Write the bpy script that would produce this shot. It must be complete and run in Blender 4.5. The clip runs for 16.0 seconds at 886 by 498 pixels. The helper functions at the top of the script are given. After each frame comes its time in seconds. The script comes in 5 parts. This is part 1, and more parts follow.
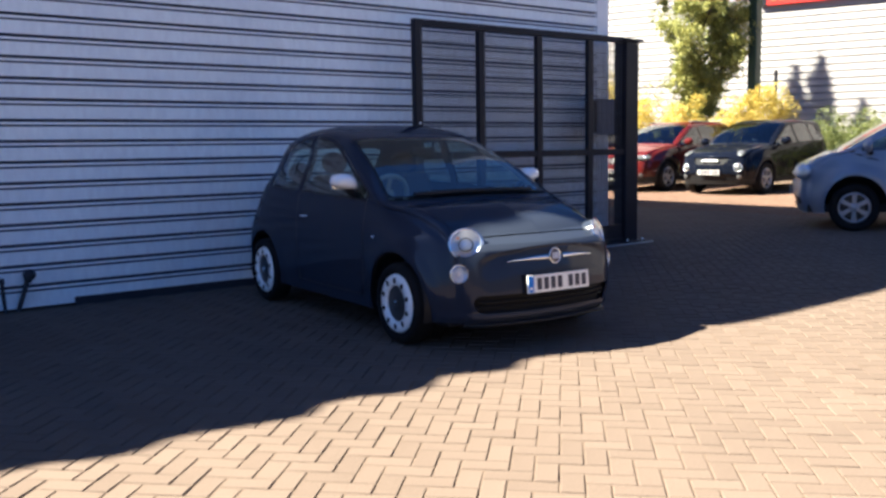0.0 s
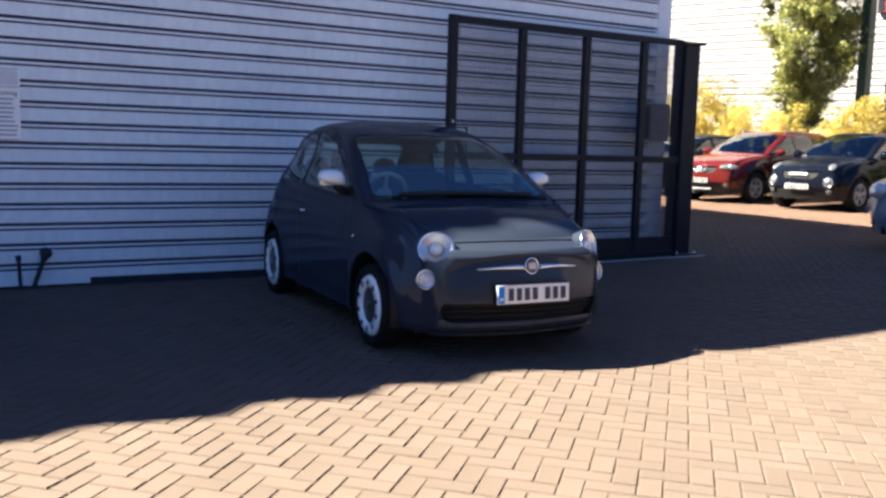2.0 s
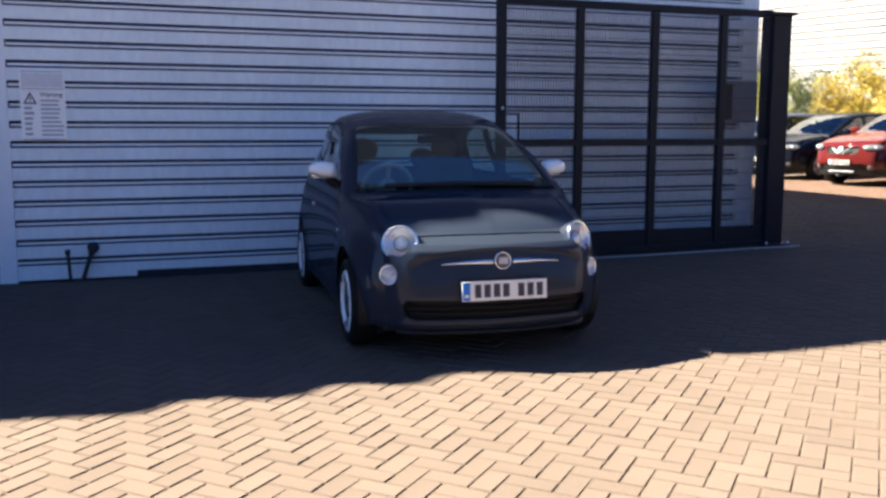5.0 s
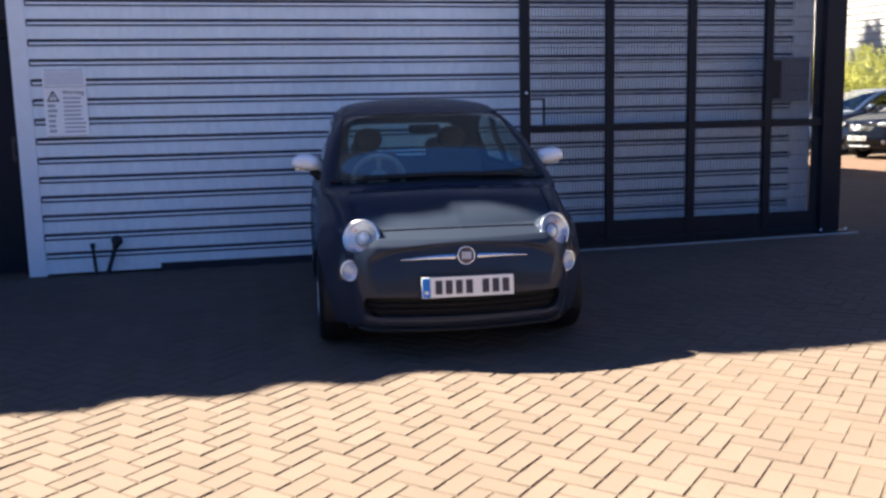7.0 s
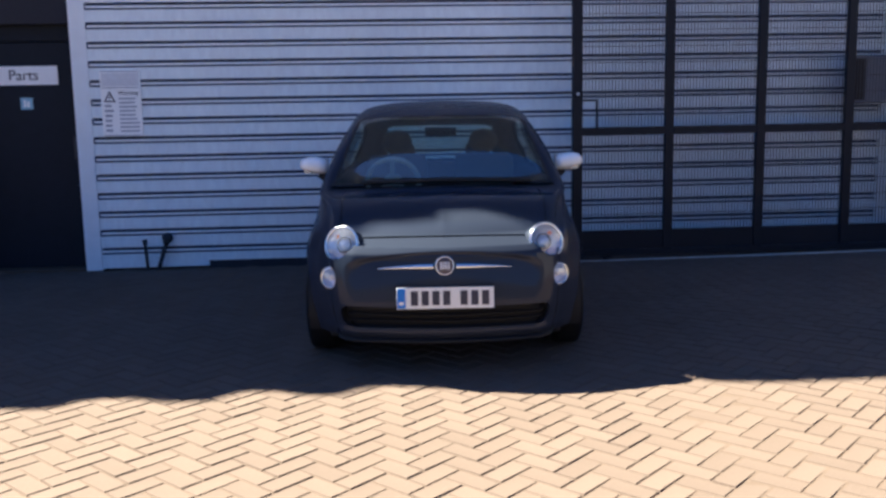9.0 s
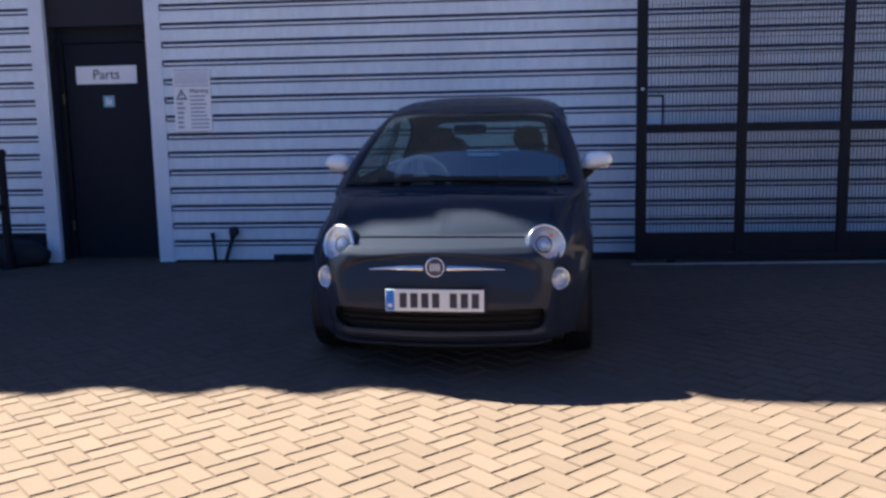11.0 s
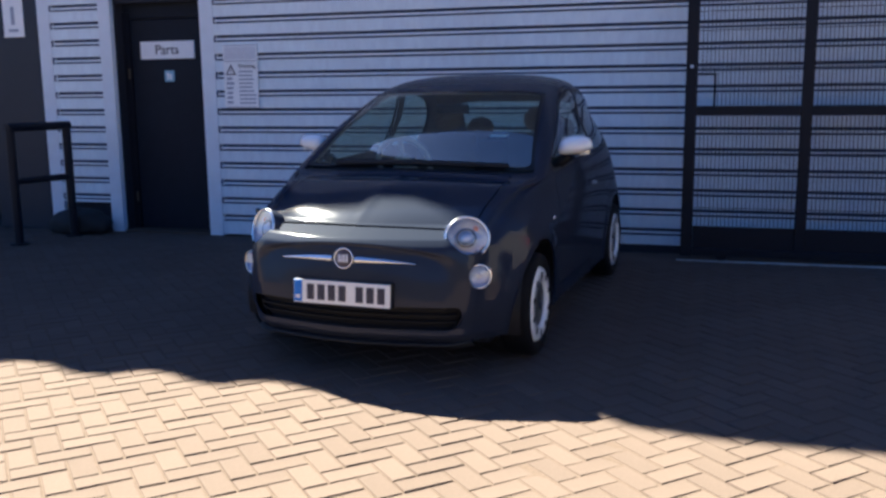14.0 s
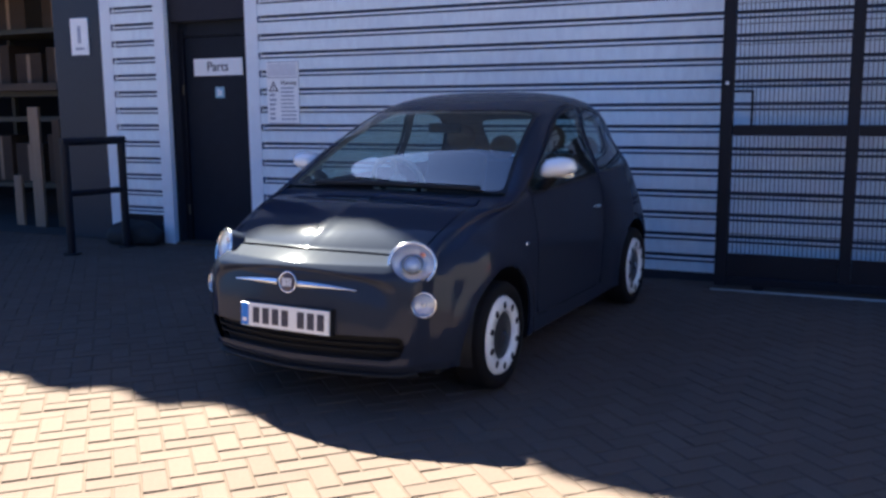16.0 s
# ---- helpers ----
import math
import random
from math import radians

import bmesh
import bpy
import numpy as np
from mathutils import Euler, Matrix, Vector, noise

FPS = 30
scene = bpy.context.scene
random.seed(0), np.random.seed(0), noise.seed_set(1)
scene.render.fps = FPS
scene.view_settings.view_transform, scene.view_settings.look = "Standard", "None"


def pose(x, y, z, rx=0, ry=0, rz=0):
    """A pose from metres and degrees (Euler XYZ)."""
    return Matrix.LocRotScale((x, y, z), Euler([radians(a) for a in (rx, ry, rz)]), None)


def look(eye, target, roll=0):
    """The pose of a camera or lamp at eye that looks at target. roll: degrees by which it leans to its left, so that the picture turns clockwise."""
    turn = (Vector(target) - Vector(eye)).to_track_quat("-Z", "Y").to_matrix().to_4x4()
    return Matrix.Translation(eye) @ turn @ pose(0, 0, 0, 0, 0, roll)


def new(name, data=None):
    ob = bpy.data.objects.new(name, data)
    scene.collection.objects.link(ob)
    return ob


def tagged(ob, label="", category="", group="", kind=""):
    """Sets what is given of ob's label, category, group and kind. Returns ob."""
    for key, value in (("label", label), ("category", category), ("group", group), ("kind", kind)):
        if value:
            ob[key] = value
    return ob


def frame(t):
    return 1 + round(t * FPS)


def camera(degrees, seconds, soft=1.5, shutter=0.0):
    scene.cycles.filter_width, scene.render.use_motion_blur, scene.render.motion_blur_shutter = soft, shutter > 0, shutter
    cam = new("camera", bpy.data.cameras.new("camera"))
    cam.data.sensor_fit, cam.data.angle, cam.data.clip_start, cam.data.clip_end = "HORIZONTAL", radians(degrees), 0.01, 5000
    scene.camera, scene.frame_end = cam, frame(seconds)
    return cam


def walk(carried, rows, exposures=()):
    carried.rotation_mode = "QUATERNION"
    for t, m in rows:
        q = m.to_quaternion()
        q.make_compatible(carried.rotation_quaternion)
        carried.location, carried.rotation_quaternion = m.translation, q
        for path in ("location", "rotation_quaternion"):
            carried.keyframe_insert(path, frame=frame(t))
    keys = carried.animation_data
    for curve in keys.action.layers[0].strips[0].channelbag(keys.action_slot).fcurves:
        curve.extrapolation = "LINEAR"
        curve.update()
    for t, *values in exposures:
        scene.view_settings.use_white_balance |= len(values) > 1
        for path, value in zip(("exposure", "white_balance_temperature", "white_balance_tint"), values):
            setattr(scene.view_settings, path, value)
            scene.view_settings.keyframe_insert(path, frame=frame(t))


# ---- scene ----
cam = camera(52.1, 16.0, 2.85)
SUN_STRENGTH, SKY_STRENGTH, EXPOSURE, KELVIN, TINT = 5.0, 0.0132, 3.13, 4610, 15.3
PAVE_TURN = 44.8
# where the roof edge's shadow lies on the yard: along the wall, and out from it
EDGE = [(-7.75 + 0.70 * i + d, y) for i in range(13) for d, y in ((0.0, 4.02), (0.12, 4.05), (0.30, 4.04), (0.42, 3.97), (0.56, 3.945))] + [(1.35, 3.955), (1.47, 4.024), (1.59, 4.02), (1.83, 3.965), (2.08, 3.93),
    (2.20, 3.94), (2.30, 4.045), (2.45, 4.055), (2.58, 4.045), (2.66, 3.985), (2.74, 3.952), (2.90, 3.96), (3.0, 3.985), (3.05, 4.05), (3.12, 4.085), (3.28, 4.075), (3.40, 4.0), (3.55, 3.975),
    (3.62, 3.97), (3.68, 4.045), (3.80, 4.09), (3.88, 4.085), (4.05, 4.04), (4.22, 4.03), (4.31, 4.09), (4.48, 4.10), (4.66, 4.05), (4.84, 4.04), (4.93, 4.10), (5.12, 4.11), (5.30, 4.06), (5.43, 4.03),
    (5.50, 4.0), (5.60, 3.925), (5.77, 3.89), (6.0, 3.855), (6.3, 3.842), (6.65, 3.825), (7.6, 3.80), (14.2, 3.84)]
# Unseen trees, placed so that their shadows fall on the warehouse wall.
CONIFERS = [(17.67, 22.47, 15.45, 2.7, 3), (17.47, 23.15, 15.1, 2.2, 8), (18.0, 21.36, 14.1, 2.2, 13), (13.96, 32.88, 15.5, 2.2, 17), (14.11, 32.53, 15.5, 2.7, 19), (13.76, 33.37, 14.7, 2.0, 23)]
METRES, EYE, TILT, LEAN, TURN = 7.067, 1.31, 0.0, 0.0, -37.5
ROWS = [
    (0.0, 0.0, 0.0, 0.0, -0.1, -6.38, 0.91),
    (0.5, 0.0233, 0.0111, -0.0002, 1.4, -6.36, 1.35),
    (1.0, 0.0497, 0.0225, 0.0017, 4.18, -6.97, 0.55),
    (1.5, 0.0841, 0.0308, 0.0015, 4.82, -6.76, 0.51),
    (2.0, 0.1219, 0.0381, 0.0037, 7.17, -6.61, -1.64),
    (2.5, 0.1478, 0.0505, 0.0026, 7.48, -6.22, -0.66),
    (3.0, 0.1775, 0.0687, 0.0025, 10.1, -6.45, -0.64),
    (3.5, 0.1997, 0.0801, 0.0033, 12.16, -6.64, -0.03),
    (4.0, 0.2345, 0.0918, 0.0052, 14.74, -6.91, 1.42),
    (4.5, 0.2608, 0.1025, 0.0054, 16.35, -7.21, 0.51),
    (7.0, 0.3853, 0.1841, 0.0088, 24.71, -8.36, 1.31),
    (7.5, 0.4071, 0.2076, 0.008, 26.24, -8.0, 0.88),
    (8.0, 0.4246, 0.2243, 0.0101, 27.44, -8.52, 0.6),
    (8.5, 0.4519, 0.2469, 0.0088, 30.25, -8.21, 0.88),
    (9.0, 0.4768, 0.2684, 0.0113, 33.34, -8.33, 1.05),
    (11.5, 0.5727, 0.3834, 0.0115, 44.62, -8.69, 0.78),
    (12.0, 0.5871, 0.4158, 0.0119, 46.66, -9.17, 0.55),
    (12.5, 0.5997, 0.4405, 0.0118, 48.44, -9.58, 1.21),
    (13.0, 0.622, 0.4748, 0.0134, 51.16, -9.73, 0.54),
    (13.5, 0.6288, 0.5025, 0.0118, 52.45, -9.79, 0.8),
    (14.0, 0.644, 0.5321, 0.0115, 54.31, -9.82, 0.58),
    (14.5, 0.653, 0.5569, 0.0143, 55.24, -9.76, 0.09),
    (15.0, 0.6695, 0.5883, 0.0148, 58.28, -9.7, 0.2),
    (15.5, 0.6753, 0.6182, 0.0151, 60.49, -9.38, 0.2),
    (16.0, 0.6823, 0.6495, 0.0148, 62.31, -8.92, 0.46),
]
walk(cam, [(t, pose(0, 0, EYE, TILT, LEAN, TURN) @ pose(METRES * x, METRES * y, METRES * z, 90 + pitch, roll, yaw)) for t, x, y, z, yaw, pitch, roll in ROWS], [(t, EXPOSURE + e, KELVIN + k, TINT) for t, e, k in ((0.0, 0.04, 40), (3.0, 0.05, 40), (4.5, 0.04, 60), (7.0, 0.12, 80), (8.0, 0.18, 60), (9.0, 0.08, 20), (12.0, -0.03, 20), (14.0, 0.0, -40), (15.0, 0.06, -75), (15.5, 0.12, -80), (16.0, 0.26, -90))])

# ---------------------------------------------------------------- light
SUN_WAY = Vector((5.45, -3.8, -6.6)).normalized()      # the way the sunlight travels
world = bpy.data.worlds.new("sky")
scene.world = world
world.use_nodes = True
wn = world.node_tree.nodes
sky = wn.new("ShaderNodeTexSky")
sky.sky_type = "NISHITA"
sky.sun_disc = False
sky.sun_elevation = math.asin(-SUN_WAY.z)
sky.sun_rotation = math.atan2(-SUN_WAY.x, -SUN_WAY.y)
sky.air_density, sky.dust_density, sky.ozone_density = 1.0, 1.0, 6.0
wn["Background"].inputs["Strength"].default_value = SKY_STRENGTH
world.node_tree.links.new(sky.outputs[0], wn["Background"].inputs["Color"])
sun = new("sun", bpy.data.lights.new("sun", "SUN"))
sun.data.energy, sun.data.angle, sun.data.color = SUN_STRENGTH, radians(0.53), (1.0, 0.768, 0.40)
sun.matrix_world = look((0, 0, 30), Vector((0, 0, 30)) + SUN_WAY)


# ---------------------------------------------------------------- materials
def material(name, color, rough=0.6, metal=0.0, vary=0.12, grain=30.0, blotch=2.0, bump=0.0, coat=0.0, piece=0.0, spec=0.5, color2=None, stretch=(1, 1, 1), coat_rough=0.045):
    """Base colour varied by fine grain and broad blotches in metres, with a fine relief; piece: spread from piece to piece."""
    m = bpy.data.materials.new(name)
    m.use_nodes = True
    n, l = m.node_tree.nodes, m.node_tree.links
    p = n["Principled BSDF"]
    p.inputs["Roughness"].default_value, p.inputs["Metallic"].default_value = rough, metal
    p.inputs["Specular IOR Level"].default_value = spec
    p.inputs["Coat Weight"].default_value, p.inputs["Coat Roughness"].default_value = coat, coat_rough
    geo = n.new("ShaderNodeTexCoord")
    mapping = n.new("ShaderNodeMapping")
    mapping.inputs["Scale"].default_value = stretch
    l.new(geo.outputs["Object"], mapping.inputs["Vector"])
    fine, broad = n.new("ShaderNodeTexNoise"), n.new("ShaderNodeTexNoise")
    for tex, scale in ((fine, grain), (broad, blotch)):
        tex.inputs["Scale"].default_value, tex.inputs["Detail"].default_value = scale, 4
        l.new(mapping.outputs[0], tex.inputs["Vector"])
    both = n.new("ShaderNodeMath")
    both.operation = "ADD"
    l.new(fine.outputs["Fac"], both.inputs[0]), l.new(broad.outputs["Fac"], both.inputs[1])
    value = both.outputs[0]
    if piece:
        info, add, mul = n.new("ShaderNodeObjectInfo"), n.new("ShaderNodeMath"), n.new("ShaderNodeMath")
        isl, tot = n.new("ShaderNodeNewGeometry"), n.new("ShaderNodeMath")
        l.new(info.outputs["Random"], tot.inputs[0]), l.new(isl.outputs["Random Per Island"], tot.inputs[1])
        frac = n.new("ShaderNodeMath")
        frac.operation = "FRACT"
        l.new(tot.outputs[0], frac.inputs[0])
        mul.operation, add.operation = "MULTIPLY_ADD", "ADD"
        l.new(frac.outputs[0], mul.inputs[0])
        mul.inputs[1].default_value, mul.inputs[2].default_value = piece, -piece / 2
        l.new(value, add.inputs[0]), l.new(mul.outputs[0], add.inputs[1])
        value = add.outputs[0]
    span = n.new("ShaderNodeMapRange")
    span.inputs["From Min"].default_value, span.inputs["From Max"].default_value = 0.55, 1.45
    l.new(value, span.inputs["Value"])
    mix = n.new("ShaderNodeMix")
    mix.data_type = "RGBA"
    low = [c * (1 - vary) for c in color] if color2 is None else color2
    high = [min(1, c * (1 + vary)) for c in color] if color2 is None else color
    mix.inputs["A"].default_value, mix.inputs["B"].default_value = (*low, 1), (*high, 1)
    l.new(span.outputs[0], mix.inputs["Factor"])
    l.new(mix.outputs["Result"], p.inputs["Base Color"])
    if bump:
        b = n.new("ShaderNodeBump")
        b.inputs["Strength"].default_value, b.inputs["Distance"].default_value = bump, 0.004
        l.new(both.outputs[0], b.inputs["Height"]), l.new(b.outputs[0], p.inputs["Normal"])
    return m


def glass_sheet(name, tint, rough=0.02, gloss=1.0, ior=1.6, milk=0.0):
    """A single sheet of glass: light goes straight through, the gloss follows Fresnel."""
    m = bpy.data.materials.new(name)
    m.use_nodes = True
    n, l = m.node_tree.nodes, m.node_tree.links
    n.remove(n["Principled BSDF"])
    clear, shine = n.new("ShaderNodeBsdfTransparent"), n.new("ShaderNodeBsdfGlossy")
    mix, lean = n.new("ShaderNodeMixShader"), n.new("ShaderNodeLayerWeight")
    power, fres = n.new("ShaderNodeMath"), n.new("ShaderNodeMapRange")
    clear.inputs["Color"].default_value, shine.inputs["Roughness"].default_value = (*tint, 1), rough
    shine.inputs["Color"].default_value = (gloss, gloss, gloss, 1)
    lean.inputs["Blend"].default_value = 0.5
    power.operation, power.inputs[1].default_value = "POWER", 5.0
    fres.inputs["To Min"].default_value = 2 * ((ior - 1) / (ior + 1)) ** 2
    l.new(lean.outputs["Facing"], power.inputs[0]), l.new(power.outputs[0], fres.inputs["Value"])
    through_light = clear.outputs[0]
    if milk:
        white, both = n.new("ShaderNodeBsdfDiffuse"), n.new("ShaderNodeMixShader")
        white.inputs["Color"].default_value, both.inputs[0].default_value = (0.85, 0.87, 0.92, 1), milk
        l.new(clear.outputs[0], both.inputs[1]), l.new(white.outputs[0], both.inputs[2])
        through_light = both.outputs[0]
    l.new(fres.outputs[0], mix.inputs[0]), l.new(through_light, mix.inputs[1]), l.new(shine.outputs[0], mix.inputs[2])
    l.new(mix.outputs[0], n["Material Output"].inputs["Surface"])
    return m


CLADDING = material("white_coated_steel", (0.765, 0.84, 0.925), 0.42, vary=0.13, grain=16, blotch=0.8, bump=0.06, stretch=(1.5, 1, 0.45))
# Shade inside the cladding's folded grooves, put into the colour.
GROOVE_SHADE = material("groove_shade", (0.085, 0.105, 0.185), 0.8, spec=0.2)
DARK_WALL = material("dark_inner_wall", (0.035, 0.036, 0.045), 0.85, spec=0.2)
DARK_FLOOR = material("dark_concrete", (0.055, 0.053, 0.052), 0.85, vary=0.25, grain=30, blotch=2, bump=0.2, spec=0.2)
SLATE = material("slate_grey_coated_steel", (0.20, 0.235, 0.265), 0.45, vary=0.1, grain=16, blotch=0.8)
TRIM = material("white_trim", (0.765, 0.815, 0.875), 0.45, vary=0.06, grain=9, blotch=1.5)
BRICK = material("buff_paving_brick", (0.114, 0.087, 0.069), 0.9, vary=0.17, grain=110, blotch=1.1, bump=0.4, piece=0.34, spec=0.06)
SAND = material("jointing_sand", (0.100, 0.074, 0.055), 0.95, vary=0.3, grain=80, blotch=1.5, bump=0.3, spec=0.1)
RED_BRICK = material("reddish_paving_brick", (0.122, 0.078, 0.056), 0.9, vary=0.17, grain=110, blotch=1.1, bump=0.4, piece=0.34, spec=0.06)
BLACK_STEEL = material("black_painted_steel", (0.0075, 0.009, 0.0155), 0.5, vary=0.25, grain=40, blotch=4, bump=0.05, spec=0.25)
MESH_WIRE = material("dull_wire", (0.045, 0.047, 0.056), 0.45, vary=0.35, grain=18, blotch=3, spec=0.4)
GREY_BOX = material("grey_plastic", (0.15, 0.16, 0.19), 0.6, spec=0.3, vary=0.12, grain=20, blotch=3)
DOOR_PAINT = material("charcoal_door_paint", (0.0092, 0.0132, 0.0225), 0.55, spec=0.2, vary=0.2, grain=12, blotch=1.5)
COLUMN_PAINT = material("slate_blue_paint", (0.013, 0.0205, 0.034), 0.5, vary=0.12, grain=15, blotch=1.2)
WHITE_SIGN = material("white_sign_board", (0.92, 0.93, 0.94), 0.4, vary=0.04)
INK = material("dark_ink", (0.03, 0.03, 0.05), 0.5)
PALE_INK = material("pale_ink", (0.70, 0.72, 0.77), 0.5)
GREY_INK = material("grey_ink", (0.36, 0.39, 0.47), 0.5)
BLUE_STICKER = material("pale_blue_sticker", (0.30, 0.52, 0.66), 0.4)
CONCRETE = material("concrete", (0.36, 0.35, 0.33), 0.9, vary=0.2, grain=40, blotch=3, bump=0.3)
BLACK_RUBBER = material("black_rubber", (0.012, 0.012, 0.013), 0.75, vary=0.2, grain=60, blotch=6, bump=0.1)


# ---------------------------------------------------------------- mesh helpers
def ellipsoid(a, b, c, sub=3):
    bm = bmesh.new()
    bmesh.ops.create_icosphere(bm, subdivisions=sub, radius=1.0)
    bmesh.ops.scale(bm, vec=(a, b, c), verts=bm.verts)
    return bm


def mesh_from(name, verts, faces, smooth=False):
    me = bpy.data.meshes.new(name)
    me.from_pydata([tuple(v) for v in verts], [], [tuple(f) for f in faces])
    if smooth:
        me.shade_smooth()
    me.update()
    return me


def thing(name, label, category, group="", kind="", at=None):
    ob = tagged(new(name), label, category, group, kind)
    ob.empty_display_size = 0.2
    if at is not None:
        ob.matrix_world = at
    return ob


def part(name, data, mat, parent=None, label="", smooth=False, at=None):
    """One mesh object, from a bmesh or a mesh, under a thing or a part."""
    if isinstance(data, bmesh.types.BMesh):
        me = bpy.data.meshes.new(name)
        data.to_mesh(me)
        data.free()
        if smooth:
            me.shade_smooth()
    else:
        me = data
    if mat is not None and not me.materials:
        me.materials.append(mat)
    ob = new(name, me)
    if parent is not None:
        ob.parent = parent
    if at is not None:
        ob.matrix_local = at
    if label:
        ob["label"] = label
    return ob


def box(bm, x0, x1, y0, y1, z0, z1, bevel=0.0):
    r = bmesh.ops.create_cube(bm, size=1.0)
    bmesh.ops.transform(bm, matrix=Matrix.Translation(((x0 + x1) / 2, (y0 + y1) / 2, (z0 + z1) / 2)) @ Matrix.Diagonal((x1 - x0, y1 - y0, z1 - z0, 1)), verts=r["verts"])
    if bevel:
        edges = list({e for v in r["verts"] for e in v.link_edges})
        bmesh.ops.bevel(bm, geom=edges, offset=bevel, segments=2, affect="EDGES", profile=0.5)
    return bm


def boxed(x0, x1, y0, y1, z0, z1, bevel=0.0):
    return box(bmesh.new(), x0, x1, y0, y1, z0, z1, bevel)


def rod(bm, a, b, r, segs=10, r2=None):
    a, b = Vector(a), Vector(b)
    res = bmesh.ops.create_cone(bm, cap_ends=True, segments=segs, radius1=r, radius2=r if r2 is None else r2, depth=(b - a).length)
    m = Matrix.Translation((a + b) / 2) @ (b - a).to_track_quat("Z", "Y").to_matrix().to_4x4()
    bmesh.ops.transform(bm, matrix=m, verts=res["verts"])
    return bm


def lathe(profile, segs=40, axis="Y"):
    """A turned shape: (radius, along) points swept round the axis."""
    verts, faces, k = [], [], len(profile)
    for i in range(segs):
        a = 2 * math.pi * i / segs
        for r, h in profile:
            verts.append((r * math.cos(a), h, r * math.sin(a)) if axis == "Y" else (r * math.cos(a), r * math.sin(a), h))
    for i in range(segs):
        j = (i + 1) % segs
        for q in range(k - 1):
            f = (i * k + q, i * k + q + 1, j * k + q + 1, j * k + q)
            faces.append(f if axis == "Y" else f[::-1])
    return verts, faces


def lathe_bm(profile, segs=40, axis="Y"):
    bm = bmesh.new()
    bm.from_mesh(mesh_from("turned", *lathe(profile, segs, axis)))
    bmesh.ops.remove_doubles(bm, verts=bm.verts, dist=1e-5)
    bmesh.ops.recalc_face_normals(bm, faces=bm.faces)
    return bm


def text_mesh(body, size, depth=0.002):
    cu = bpy.data.curves.new("lettering", "FONT")
    cu.body, cu.size, cu.extrude, cu.align_x, cu.align_y = body, size, depth, "CENTER", "CENTER"
    ob = bpy.data.objects.new("lettering", cu)
    scene.collection.objects.link(ob)
    me = bpy.data.meshes.new_from_object(ob.evaluated_get(bpy.context.evaluated_depsgraph_get()))
    bpy.data.objects.remove(ob)
    return me


# ---------------------------------------------------------------- ground
def ground_z(x, y=6.0):
    """The yard is level by the wall, falls gently away from it, and rises to the far car park."""
    s = max(0.0, x - 5.0)
    return (0.02 * s * s / (s + 0.8) if s < 40 else 0.02 * 40 * 40 / 40.8) + 0.0155 * max(-10.0, min(0.0, y - 5.0))


xs = [-400, -60, -20, -8] + [4 + i for i in range(0, 42)] + [60, 120, 400]
ys = [-400, -100, -30, -10, -5, 0, 5, 8, 12, 20, 40, 120, 400]
gv = [(x, y, ground_z(x, y) - 0.0045) for x in xs for y in ys]
gf = [(i * len(ys) + j, (i + 1) * len(ys) + j, (i + 1) * len(ys) + j + 1, i * len(ys) + j + 1) for i in range(len(xs) - 1) for j in range(len(ys) - 1)]
ground = part("ground", mesh_from("ground", gv, gf, True), SAND)
tagged(ground, "sandy bed under buff block paving reaching the horizon", "ground", kind="structure")

# ---------------------------------------------------------------- main building
WALL_Y, ROOF_Z = 8.15, 7.35
PITCH, FIRST = 0.1735, 0.152
RIGHT_X, LEFT_X = 9.0, -12.0


def cladding(x0, x1, z0, z1):
    """Horizontal box-profile sheet: broad bands, and between them a narrow rib between two folded grooves."""
    prof = [(0.0, z0)]
    k = math.ceil((z0 + 0.01 - FIRST) / PITCH)
    while FIRST + k * PITCH + 0.07 < z1:
        z = FIRST + k * PITCH
        prof += [(0.0, z), (0.055, z + 0.001), (0.055, z + 0.016), (0.003, z + 0.017), (0.003, z + 0.038), (0.085, z + 0.039), (0.085, z + 0.063), (0.0, z + 0.064)]
        k += 1
    prof.append((0.0, z1))
    sheet, joint = bmesh.new(), bmesh.new()
    for i in range(len(prof) - 1):
        (d0, z0), (d1, z1) = prof[i], prof[i + 1]
        # Groove faces form their own mesh, painted dark for the shade in them.
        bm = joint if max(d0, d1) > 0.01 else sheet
        bm.faces.new([bm.verts.new((x, WALL_Y + d, z)) for x, d, z in ((x0, d0, z0), (x1, d0, z0), (x1, d1, z1), (x0, d1, z1))])
    for bm in (sheet, joint):
        bmesh.ops.remove_doubles(bm, verts=bm.verts, dist=1e-5)
    return sheet, joint


def clad(label, parent, *span, mat=CLADDING):
    sheet, joint = cladding(*span)
    ob = part("cladding_sheet", sheet, mat, parent, label)
    part("joint_recess", joint, GROOVE_SHADE, ob)
    return ob


wall = thing("wall_front", "white horizontally ribbed steel cladding wall of the workshop", "wall", kind="structure")
clad("white horizontally ribbed steel sheet", wall, 1.19, 8.80, 0.02, 3.6)
clad("narrow white ribbed steel sheet beside the door", wall, -0.69, -0.09, 0.30, 3.6)
# Upper sheets, out of view: slate grey so the windscreen's reflection stays dark.
clad("unseen slate grey ribbed steel sheet under the roof edge", wall, LEFT_X, 8.80, 3.6, ROOF_Z - 0.45, mat=SLATE)
part("plinth_strip", boxed(2.2, 8.785, WALL_Y - 0.012, WALL_Y + 0.004, -0.01, 0.07, 0.003), DARK_WALL, wall, "dark strip along the foot of the ribbed wall")
